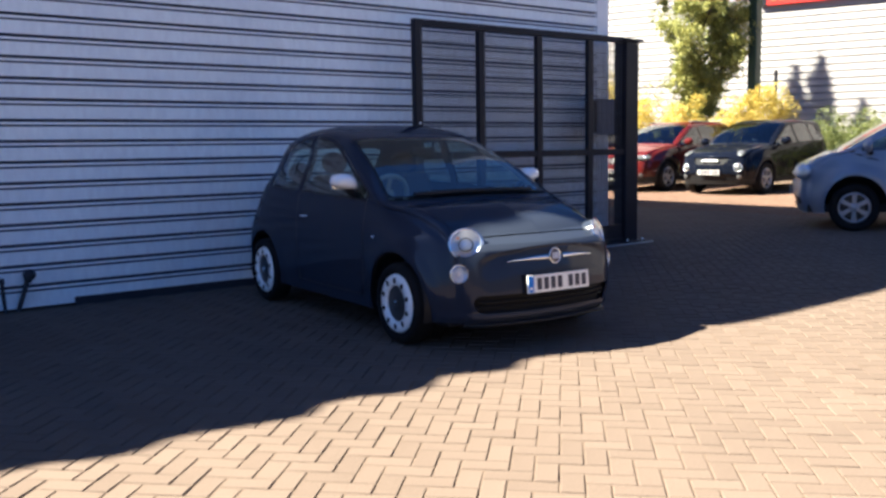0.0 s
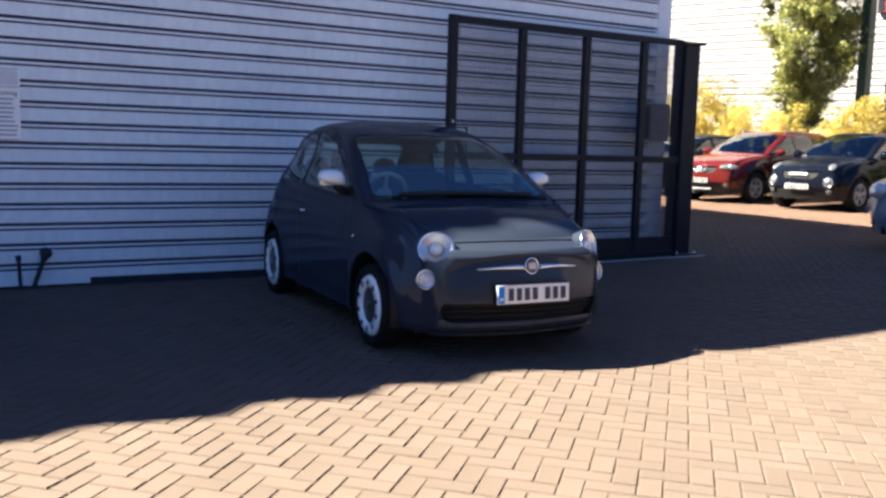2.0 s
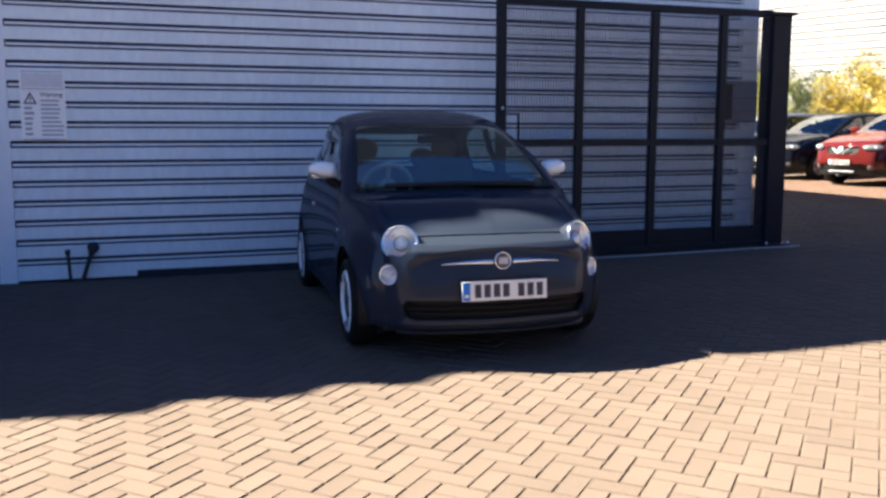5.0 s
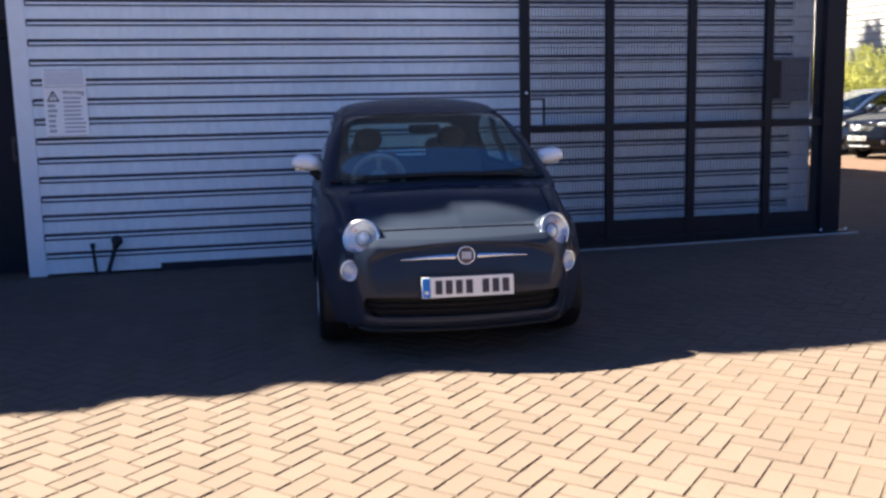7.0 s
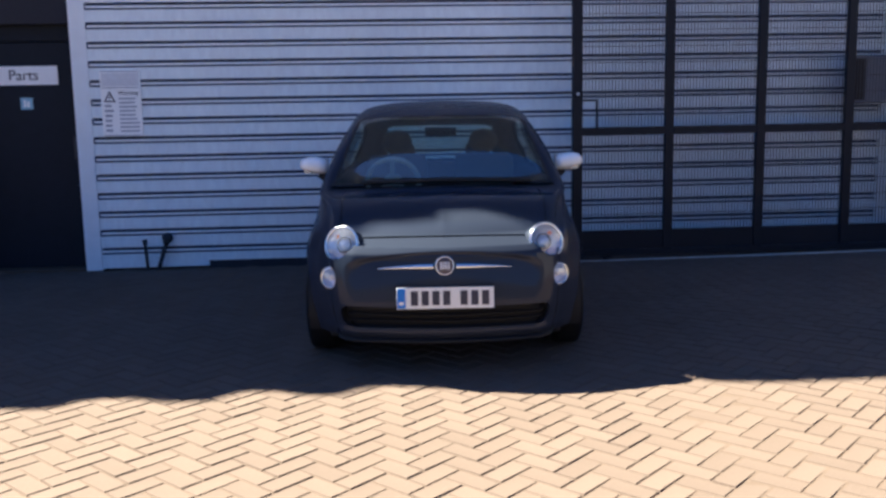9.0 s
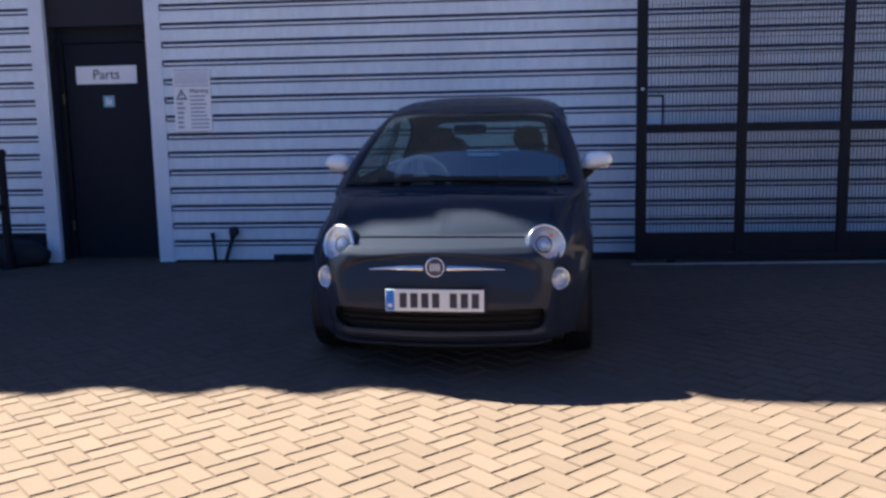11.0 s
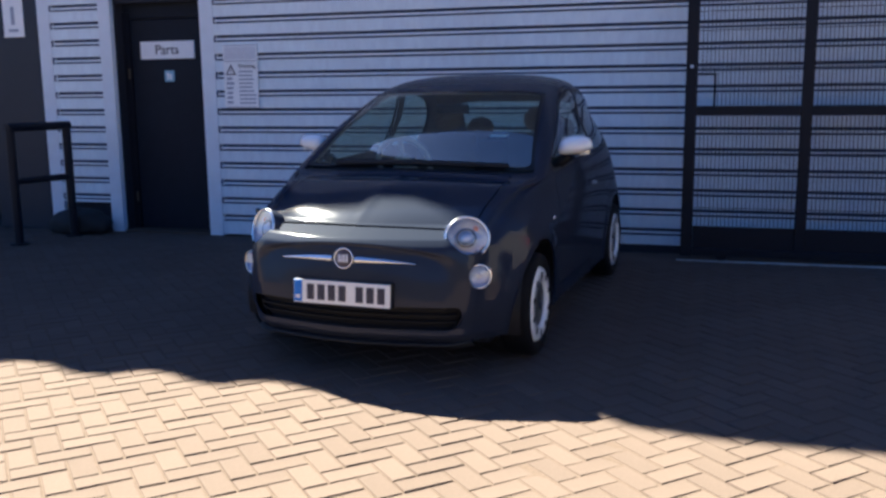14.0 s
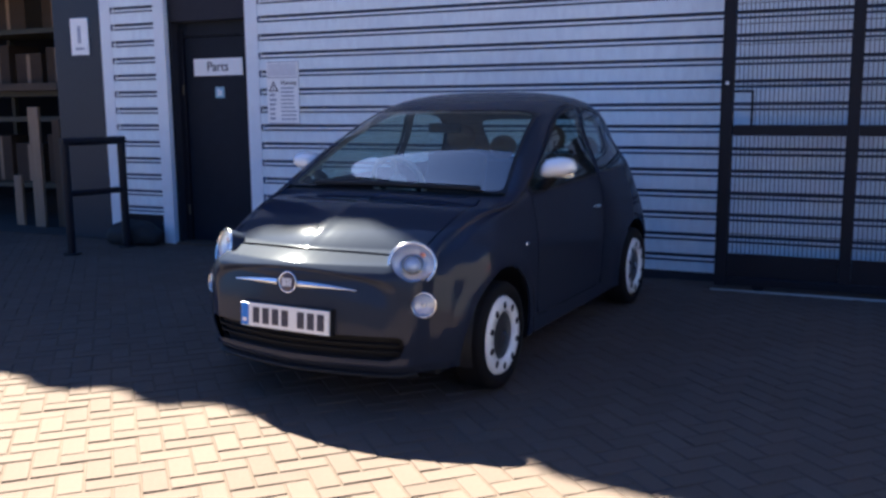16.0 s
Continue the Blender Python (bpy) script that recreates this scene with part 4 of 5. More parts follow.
        if prev:
            for k in range(4):
                bm.faces.new((prev[k], prev[k + 1], q[k + 1], q[k]))
        prev = q
    bmesh.ops.recalc_face_normals(bm, faces=bm.faces)
    part("chrome_bar", bm, CHROME, HATCH, "thin chrome bar beside the badge", smooth=True)
    for y0 in (-1.08, 1.15):
        wheel(HATCH, s * 0.732, y0 - (0.018 if y0 < 0 else 0), 0.274, 0.175, 0.197, "trim", WHITE_PAINT)
        bm = lathe_bm([(0.335, -0.13), (0.345, -0.10), (0.345, 0.16), (0.20, 0.165)], 40)
        bmesh.ops.delete(bm, geom=[q for q in bm.verts if q.co.z < -0.12], context="VERTS")
        part("wheel_arch_liner", bm, BLACK_TRIM, HATCH, smooth=True, at=pose(s * 0.66, y0, 0.285, 0, 0, 90 if s > 0 else -90))
bm = place_on(solid, 0.0, 0.598, 0.004)
bd = part("badge", ring(0.048, 0.0045, 36), CHROME, HATCH, "round chrome-rimmed badge", smooth=True, at=bm)
part("badge_face", disc(0.047, 0.008, 30, 4), material("badge_face", (0.06, 0.045, 0.055), 0.45), bd, smooth=True)
for x in (-0.021, -0.007, 0.007, 0.021):
    part("badge_stroke", boxed(x - 0.004, x + 0.004, -0.011, -0.006, -0.020, 0.020), PALE_INK, bd)
part("lower_grille", sink(mirrored(grille_bm), 0.045), SEAM, HATCH, smooth=True)
for z in (0.29, 0.325):
    bm = bmesh.new()
    prev = None
    for i in range(25):
        x = -0.54 + 1.08 * i / 24
        p = place_on(solid, abs(x), z).translation
        q = [bm.verts.new((x, p.y + 0.032 + dy, z + dz)) for dy, dz in ((0.012, 0.005), (-0.006, 0.004), (-0.006, -0.004), (0.012, -0.005))]
        if prev:
            for k in range(3):
                bm.faces.new((prev[k], q[k], q[k + 1], prev[k + 1]))
        prev = q
    part("grille_slat", bm, SEAM, HATCH)
plate_at = place_on(solid, 0.0, 0.430, 0.006)
number_plate(HATCH, 0.52, 0.114, Matrix.Translation(plate_at.translation + Vector((0, -0.006, 0))) @ pose(0, 0, 0, -4), True)
part("plate_holder", boxed(-0.263, 0.263, 0.0065, 0.06, -0.060, 0.062, 0.004), BLACK_TRIM, HATCH, at=Matrix.Translation(plate_at.translation + Vector((0, -0.006, 0))) @ pose(0, 0, 0, -4))
part("underbody", boxed(-0.66, 0.66, -1.50, 1.45, 0.15, 0.23, 0.02), BLACK_TRIM, HATCH)
bm = bmesh.new()
prev = None
for i in range(25):
    x = -0.60 + 1.2 * i / 24
    p = place_on(solid, abs(x), 0.20).translation
    q = [bm.verts.new((x, p.y + dy, z)) for dy, z in ((0.03, 0.19), (-0.012, 0.185), (-0.016, 0.170), (0.05, 0.150))]
    if prev:
        for k in range(3):
            bm.faces.new((prev[k], q[k], q[k + 1], prev[k + 1]))
    prev = q
part("front_lip", bm, BLACK_TRIM, HATCH, smooth=True)
# wipers at rest
for x0, x1 in ((-0.50, 0.06), (0.0, 0.56)):
    bm = bmesh.new()
    prev = None
    for i in range(11):
        x = x0 + (x1 - x0) * i / 10
        y = scuttle_y(x) + 0.010
        h, _, _, _ = solid.ray_cast(Vector((abs(x), y, 3)), Vector((0, 0, -1)))
        q = [bm.verts.new((x, y + dy, h.z + 0.016 + dz)) for dy, dz in ((-0.014, -0.008), (-0.014, 0.006), (0.0, 0.016), (0.014, 0.006), (0.014, -0.008))]
        if prev:
            for k in range(5):
                bm.faces.new((prev[k], q[k], q[(k + 1) % 5], prev[(k + 1) % 5]))
        prev = q
    part("wiper", bm, BLACK_RUBBER, HATCH)
# cabin
dash = bmesh.new()
box(dash, -0.68, 0.68, -0.78, -0.30, 0.62, 0.90, 0.05)
part("dashboard", dash, CABIN, HATCH, smooth=True)
part("dash_panel", boxed(-0.62, 0.62, -0.31, -0.292, 0.70, 0.82, 0.008), IVORY, HATCH, "ivory dashboard band")
sw = part("steering_wheel", ring(0.18, 0.018, 36), IVORY, HATCH, "ivory steering wheel", smooth=True, at=pose(-0.34, -0.20, 0.935, 22))
part("boss", disc(0.07, 0.03, 24), IVORY, sw, smooth=True)
for a in (0, 120, 240):
    part("spoke", boxed(-0.015, 0.015, -0.01, 0.01, 0.05, 0.165, 0.004), IVORY, sw, at=pose(0, 0, 0, 0, a, 0))


def seat(x, y, w, back_h, head):
    st = part("seat", boxed(-w / 2, w / 2, -0.25, 0.25, 0.38, 0.56, 0.06), SEAT_CLOTH, HATCH, at=pose(x, y, 0), smooth=True)
    part("backrest", boxed(-w / 2 + 0.01, w / 2 - 0.01, -0.06, 0.06, 0, back_h, 0.05), SEAT_CLOTH, st, smooth=True, at=pose(0, 0.24, 0.50, -16))
    for hx in head:
        bm = bmesh.new()
        bmesh.ops.create_icosphere(bm, subdivisions=3, radius=1.0)
        for v in bm.verts:
            v.co = Vector((v.co.x * 0.115, v.co.y * 0.05, v.co.z * 0.095))
        part("headrest", bm, SEAT_CLOTH, st, smooth=True, at=pose(hx, 0.45, 0.50 + back_h * 0.96 + 0.10, -10))


seat(-0.34, 0.22, 0.48, 0.62, (0,))
seat(0.34, 0.22, 0.48, 0.62, (0,))
seat(0.0, 0.92, 1.1, 0.52, (-0.33, 0.33))
part("rear_view_mirror", boxed(-0.11, 0.11, -0.015, 0.015, -0.03, 0.03, 0.012), BLACK_TRIM, HATCH, at=pose(0, -0.20, 1.285))
for s in (1, -1):
    part("tail_lamp", boxed(-0.05, 0.05, -0.02, 0.02, -0.09, 0.09, 0.015), material("red_lens", (0.35, 0.01, 0.01), 0.25), HATCH, at=pose(s * 0.62, 1.525, 0.78))

# ---------------------------------------------------------------- far car park
RED_PAINT = material("red_car_paint", (0.062, 0.0075, 0.006), 0.5, vary=0.04, coat=0.8, spec=0.0)
BLACK_PAINT = material("black_car_paint", (0.004, 0.005, 0.010), 0.5, vary=0.05, coat=0.4, spec=0.0, coat_rough=0.03)
DEEP_BLUE = material("deep_blue_car_paint", (0.012, 0.02, 0.05), 0.45, vary=0.05, coat=0.6, spec=0.2, coat_rough=0.03)
BLUE_PAINT = material("silver_blue_car_paint", (0.17, 0.205, 0.275), 0.45, 0.2, vary=0.05, coat=0.8, spec=0.2)
# Plate white darkened in its colour to hold down the sun's glare.
DIMMED_PLATE = material("dimmed_plate", (0.34, 0.33, 0.32), 0.6, vary=0.08, grain=30, blotch=9)
ALLOY = material("silver_alloy", (0.28, 0.29, 0.32), 0.35, 0.5)
GREEN_GLASS = glass_sheet("tinted_car_glass", (0.22, 0.27, 0.30), gloss=0.9, ior=1.6)


# long lines of a mid-size crossover, nose towards -y
CC_LINE = [(0, -2.10, .24), (0, -2.19, .45), (0, -2.17, .72), (0, -2.09, .89), (0, -1.72, 1.00), (0, -1.30, 1.06), (0, -1.00, 1.09), (0, -.52, 1.36), (0, -.04, 1.555), (0, .55, 1.605), (0, 1.30, 1.585), (0, 1.95, 1.52), (0, 2.10, 1.10), (0, 2.17, .75), (0, 2.10, .28)]
CR_LINE = [(.60, -2.00, .24), (.63, -2.08, .45), (.64, -2.05, .72), (.64, -1.95, .89), (.66, -1.60, .99), (.69, -1.20, 1.045), (.73, -.90, 1.075), (.675, -.42, 1.34), (.61, .05, 1.525), (.60, .60, 1.56), (.59, 1.30, 1.545), (.57, 1.90, 1.48), (.59, 2.03, 1.08), (.61, 2.09, .75), (.60, 2.0, .28)]
CB_LINE = [(.78, -1.80, .24), (.82, -1.86, .45), (.825, -1.82, .70), (.82, -1.68, .86), (.84, -1.42, .94), (.855, -1.10, .98), (.865, -.78, 1.005), (.87, -.32, 1.03), (.875, .10, 1.04), (.875, .60, 1.05), (.87, 1.2, 1.07), (.84, 1.65, 1.10), (.80, 1.90, 1.0), (.79, 1.98, .72), (.77, 1.90, .28)]
CM_LINE = [(.85, -1.58, .25), (.885, -1.60, .50), (.90, -1.52, .68), (.905, -1.38, .76), (.91, -1.15, .78), (.91, -.90, .79), (.91, -.60, .79), (.91, -.25, .79), (.91, .10, .79), (.91, .55, .80), (.91, 1.1, .82), (.905, 1.5, .83), (.89, 1.72, .76), (.87, 1.82, .58), (.84, 1.74, .30)]
CS_LINE = [(.85, -1.48, .25), (.88, -1.40, .25), (.88, -1.28, .25), (.88, -1.14, .25), (.88, -.96, .25), (.88, -.75, .25), (.88, -.50, .25), (.88, -.20, .25), (.88, .12, .25), (.88, .50, .25), (.88, 1.0, .25), (.88, 1.35, .25), (.87, 1.50, .25), (.855, 1.62, .26), (.83, 1.60, .28)]
AXLES = (-1.32, 1.33)


def c_arch(c, y0):
    return 0.402 - math.hypot(c.y - y0, c.z - 0.345) if c.x > 0.5 else -1.0


def c_screen(c):
    return smin(c.y + 0.95 - 0.14 * c.x ** 2, -0.10 + 0.18 * c.x ** 2 - c.y, 0.715 - 0.24 * (c.z - 1.08) - c.x, k=0.012) if c.z > 1.0 and c.y < 0.3 else -1.0


def c_side_top(c):
    return smin((1.525 + 0.475 * (c.y - 0.05) - c.z) / 1.107 - 0.055, 1.492 - 0.05 * (c.y - 0.6) ** 2 - c.z, k=0.03)


def c_pane(c, y0, y1, slant=0.0):
    return smin(c.z - (1.075 + 0.022 * c.y), c_side_top(c), c.y - y0, y1 - slant * (c.z - 1.1) - c.y, k=0.015) if c.x > 0.5 else -1.0


def c_grille(c):
    return smin(0.40 - c.x - 0.5 * max(0, 0.75 - c.z), c.z - 0.66, 0.81 - c.z, k=0.02) if c.y < -1.7 else -1.0


def c_low(c):
    return smin(0.58 - c.x, c.z - 0.33, 0.47 - c.z, k=0.02) if c.y < -1.5 else -1.0


def c_skirt(c):
    """Grey plastic along the sills, the arches' lips and under the bumpers."""
    ring_lip = max(0.055 - abs(math.hypot(c.y - y0, c.z - 0.345) - 0.402) for y0 in AXLES) if c.x > 0.5 else -1.0
    return max(0.36 - c.z, ring_lip)


def c_seam(c):
    """Shut lines of the two side doors."""
    if c.x < 0.6 or c.z < 0.42 or c.z > 1.10:
        return -1.0
    return 0.006 - min(abs(c.y + 0.88 - 0.1 * (c.z - 0.4)), abs(c.y - 0.25), abs(c.y - 1.04 - 0.12 * (c.z - 0.4)))


def parked_car(label, at, paint, sx, sy, sz, spokes, flare=0.0, snub=1.0, cab=0.0, face="slim", rails=False, skirt=None, tyre_r=0.345, group="parked cars"):
    """A parked five-door car: body, glass, doors' shut lines, lamps, grille, plate, mirrors and wheels."""
    car = thing("parked_car", label, "car", group, at=at)
    h = bmesh.new()
    h.from_mesh(mesh_from("half", *shell([CC_LINE, CR_LINE, waist(CR_LINE, CB_LINE), CB_LINE, CM_LINE, CS_LINE], 6, (7, 4, 4, 5, 5))))
    bmesh.ops.recalc_face_normals(h, faces=h.faces)
    if sum(f.normal.z * f.calc_area() for f in h.faces if f.calc_center_median().z > 1.2) < 0:
        bmesh.ops.reverse_faces(h, faces=h.faces)
    for v in h.verts:
        c = v.co
        for y0 in AXLES:
            if c.x > 0.7 and c.z < 1.0:
                c.x += (0.02 + flare) * max(0, 1 - abs(math.hypot(c.y - y0, c.z - 0.345) - 0.42) / (0.09 + flare))
        if c.x > 0.85 and -0.9 < c.y < 1.1:
            c.x -= 0.022 * math.exp(-((c.z - 0.55) / 0.09) ** 2)
    tree = BVHTree.FromBMesh(h)
    panes = (("front_side_window", lambda c: c_pane(c, -0.72, 0.20)), ("rear_side_window", lambda c: c_pane(c, 0.30, 1.02)), ("quarter_window", lambda c: c_pane(c, 1.10, 1.66, 0.75)))
    for f in [lambda c: c_arch(c, AXLES[0]), lambda c: c_arch(c, AXLES[1]), c_screen, c_grille, c_low, c_skirt, c_seam] + [q for _, q in panes]:
        cut(h, f)
    for y0 in AXLES:
        take(h, lambda c: c_arch(c, y0)).free()
    pieces = [("windscreen", take(h, c_screen), GREEN_GLASS), ("grille", sink(take(h, c_grille), 0.03), BLACK_TRIM), ("lower_grille", sink(take(h, c_low), 0.03), BLACK_TRIM)]
    side = [(nm, take(h, f)) for nm, f in panes]
    inner = sink(h.copy(), 0.03)
    pieces += [("shut_line", sink(take(h, c_seam), 0.006), SEAM), ("skirt", take(h, c_skirt), skirt or BLACK_TRIM), ("cabin_lining", inner, CABIN), ("body", h, paint)]
    S = Matrix.Diagonal((sx, sy, sz, 1))

    def bent(p):
        """Shorten the nose and bring the cabin forward."""
        if p.y < AXLES[0]:
            p.y = AXLES[0] + (p.y - AXLES[0]) * snub
        p.y -= cab * max(0, min(1, (p.y + 1.95) / 1.0)) * max(0, min(1, (p.z - 0.85) / 0.2)) * min(1, max(0, (2.0 - p.y) / 0.6))
        return p

    def shaped(b):
        for v in b.verts:
            v.co = bent(v.co)
        bmesh.ops.transform(b, matrix=S, verts=b.verts)
        return b

    def on_front(x, z, lift=0.0):
        m = place_on(tree, x, z, lift)
        m.translation = bent(m.translation)
        return Matrix.Translation(S @ m.translation) @ m.to_3x3().to_4x4()

    for nm, b, mt in pieces:
        part(nm, shaped(mirrored(b)), mt, car, smooth=True)
    if face == "slim":
        for k in (-1, 1):
            part("grille_bar", rod(bmesh.new(), (k * 0.05, 0, -0.06), (k * 0.20, 0.0, 0.05), 0.010, 8), ALLOY, car, "chrome grille stroke", at=on_front(0, 0.735, 0.012))
        part("badge", disc(0.06, 0.012, 20, 3), ALLOY, car, at=on_front(0, 0.74, 0.02))
        part("skid_bar", boxed(-0.30 * sx, 0.30 * sx, -0.02, 0.02, -0.014, 0.014, 0.006), ALLOY, car, "silver bumper strip", at=on_front(0, 0.315, 0.004))
    else:
        part("grille_bar", boxed(-0.20 * sx, 0.20 * sx, -0.012, 0.012, -0.022, 0.022, 0.008), ALLOY, car, "bright grille bar", at=on_front(0, 0.745, -0.004))
    for s in (1, -1):
        fx = Matrix.Diagonal((s, 1, 1, 1))
        for nm, b in side:
            part(nm, shaped(b.copy() if s > 0 else flip(b.copy())), GREEN_GLASS, car, smooth=True)
        if face == "slim":
            hm = on_front(0.66, 0.80, 0.006)
            hl = part("headlight", ellipsoid(0.20, 0.035, 0.065), LAMP_CLEAR, car, "slim clear headlight", smooth=True, at=fx @ hm @ fx)
            part("projector", disc(0.045, 0.02, 18, 3), CHROME, hl, at=pose(s * 0.05, -0.03, 0))
        elif face == "round":
            hm = on_front(0.62, 0.60, 0.006)
            hl = part("headlight", ring(0.085, 0.012, 28, 8), CHROME, car, "round headlight low in the bumper", smooth=True, at=fx @ hm @ fx)
            part("lens", disc(0.08, 0.03, 24, 4), LAMP_CLEAR, hl, smooth=True)
            hm = on_front(0.62, 0.90, 0.004)
            part("upper_lamp", ellipsoid(0.075, 0.03, 0.12), LAMP_CLEAR, car, "clear lamp on the wing's top", smooth=True, at=fx @ hm @ fx)
        else:
            hm = on_front(0.66, 0.79, 0.012)
            hl = part("headlight", ellipsoid(0.20, 0.07, 0.105), LAMP_SILVER, car, "large silvery headlight", smooth=True, at=fx @ hm @ fx)
            part("reflector", disc(0.06, 0.02, 18, 3), CHROME, hl, at=pose(0, -0.045, 0))
        part("fog_lamp", disc(0.055, 0.016, 18, 3), LAMP_CLEAR, car, smooth=True, at=fx @ on_front(0.64, 0.40, 0.004) @ fx)
        bm = ellipsoid(0.115, 0.085, 0.085)
        for v in bm.verts:
            v.co.y = min(v.co.y, 0.02)
        mr = part("mirror", bm, paint, car, smooth=True, at=pose(s * 0.985 * sx, (-0.60 - cab) * sy, 1.13 * sz))
        part("mirror_stalk", rod(bmesh.new(), (-s * 0.05, 0, -0.04), (-s * 0.14, 0.02, -0.10), 0.03, 10), BLACK_TRIM, mr)
        for y in (-0.12, 0.72):
            part("door_handle", ellipsoid(0.016, 0.09, 0.016, 2), paint, car, smooth=True, at=pose(s * 0.905 * sx, (y + 0.22) * sy, 0.97 * sz))
        if rails:
            part("roof_rail", rod(bmesh.new(), (s * 0.56 * sx, 0.15 * sy, 1.60 * sz), (s * 0.54 * sx, 1.65 * sy, 1.56 * sz), 0.018, 8), ALLOY, car)
        for y0 in AXLES:
            wheel(car, s * 0.80 * sx, y0 * sy, tyre_r * sz, 0.225, tyre_r * sz * 0.63, spokes, ALLOY)
            bm = lathe_bm([(0.40, -0.10), (0.41, -0.08), (0.41, 0.16), (0.20, 0.165)], 32)
            bmesh.ops.delete(bm, geom=[q for q in bm.verts if q.co.z < -0.10], context="VERTS")
            part("wheel_arch_liner", bm, BLACK_TRIM, car, smooth=True, at=pose(s * 0.74 * sx, y0 * sy, 0.345 * sz, 0, 0, 90 if s > 0 else -90))
    for x in (0.37, -0.37):
        st = part("seat", boxed(-0.24, 0.24, -0.06, 0.06, 0.55, 1.16, 0.05), CABIN, car, smooth=True, at=pose(x * sx, (0.25 - cab) * sy, 0.1, -12))
        part("headrest", boxed(-0.12, 0.12, -0.04, 0.04, 1.18, 1.34, 0.03), CABIN, st, smooth=True)
    part("dashboard", boxed(-0.70 * sx, 0.70 * sx, (-0.85 - cab) * sy, -0.35 * sy, 0.70, 0.99, 0.04), CABIN, car, smooth=True)
    # White slip added for the pale streak reflected in the windscreen.
    part("tax_disc", boxed(-0.05, 0.05, -0.003, 0.003, -0.05, 0.05), PLATE_WHITE, car, "small white slip for the windscreen's pale streak", at=pose(0.30 * sx, (-0.70 - cab) * sy, 1.15 * sz, 60))
    number_plate(car, 0.50, 0.10, on_front(0, 0.50, 0.02), False, DIMMED_PLATE)
    part("underbody", boxed(-0.74 * sx, 0.74 * sx, -1.9 * sy, 1.85 * sy, 0.24, 0.34), BLACK_TRIM, car)
    return car


def yard(x, y, turn):
    return pose(x, y, ground_z(x) - 0.004, 0, -1.1, 0) @ pose(0, 0, 0, 0, 0, turn)


parked_car("black compact crossover with round low headlights parked in the sun", yard(18.27, 12.04, -84), BLACK_PAINT, 0.98, 0.945, 0.985, 5, face="round")
parked_car("bright red crossover with slim headlights and silver alloy wheels", yard(18.22, 14.54, -84), RED_PAINT, 1.0, 1.0, 1.0, 5, rails=True)
parked_car("dark blue-black hatchback parked beside the red crossover", yard(18.37, 17.1, -84), BLACK_PAINT, 0.97, 0.98, 0.95, 6, skirt=BLACK_PAINT)
parked_car("deep blue hatchback parked at the end of the row", yard(18.4, 19.65, -84), DEEP_BLUE, 0.97, 0.96, 0.97, 5, skirt=BLACK_PAINT)
parked_car("silver blue off-roader with flared arches and large wheels", yard(13.10, 5.51, -150), BLUE_PAINT, 1.02, 1.0, 1.0, 6, 0.06, 0.92, 0.55, face="tall", skirt=BLUE_PAINT, tyre_r=0.315)


# ---------------------------------------------------------------- planting
def leaf_material(name, a, b):
    m = material(name, b, 0.55, vary=0.2, grain=3, blotch=0.8, piece=0.7, color2=a)
    n, l = m.node_tree.nodes, m.node_tree.links
    tr, mix = n.new("ShaderNodeBsdfTranslucent"), n.new("ShaderNodeMixShader")
    mix.inputs[0].default_value = 0.35
    colour = n["Principled BSDF"].inputs["Base Color"].links[0].from_socket
    l.new(colour, tr.inputs["Color"])
    l.new(n["Principled BSDF"].outputs[0], mix.inputs[1]), l.new(tr.outputs[0], mix.inputs[2])
    l.new(mix.outputs[0], n["Material Output"].inputs["Surface"])
    return m


GOLD_LEAF = leaf_material("golden_hedge_leaf", (0.28, 0.22, 0.02), (0.62, 0.49, 0.07))
OLIVE_LEAF = leaf_material("olive_hedge_leaf", (0.09, 0.11, 0.015), (0.42, 0.40, 0.06))
GREEN_LEAF = leaf_material("green_hedge_leaf", (0.05, 0.07, 0.015), (0.20, 0.22, 0.05))
BUSH_LEAF = leaf_material("dark_bush_leaf", (0.025, 0.036, 0.008), (0.11, 0.125, 0.03))
TREE_LEAF = leaf_material("tree_leaf", (0.10, 0.118, 0.025), (0.42, 0.41, 0.10))
DARK_LEAF = leaf_material("conifer_needle", (0.02, 0.04, 0.015), (0.05, 0.09, 0.03))
BARK = material("grey_brown_bark", (0.06, 0.045, 0.032), 0.9, vary=0.3, grain=20, blotch=4, bump=0.5)


def leaves(points, size, seed, spread=1.0):
    """Pointed, folded leaves of two faces at the given points, turned at random."""
    r = np.random.RandomState(seed)
    n = len(points)
    a = r.normal(size=(n, 3))
    a /= np.linalg.norm(a, axis=1)[:, None]
    b = np.cross(a, r.normal(size=(n, 3)))
    b /= np.linalg.norm(b, axis=1)[:, None]
    s = size * r.uniform(0.6, 1.3, (n, 1))
    c = np.cross(a, b) * s * 0.12
    p = np.asarray(points)
    v = np.stack([p - a * s, p + b * s * 0.45 + c, p + a * s, p - b * s * 0.45 + c], 1).reshape(-1, 3)
    f = [(4 * i, 4 * i + 1, 4 * i + 2) for i in range(n)] + [(4 * i, 4 * i + 2, 4 * i + 3) for i in range(n)]
    return v, f


def clumps(centres, radii, per, seed):
    r = np.random.RandomState(seed)
    out = []
    for c, q in zip(centres, radii):
        d = r.normal(size=(per, 3))
        d /= np.linalg.norm(d, axis=1)[:, None]
        out.append(np.asarray(c) + d * q * r.uniform(0.45, 1.05, (per, 1)) ** 0.6)
    return np.vstack(out)


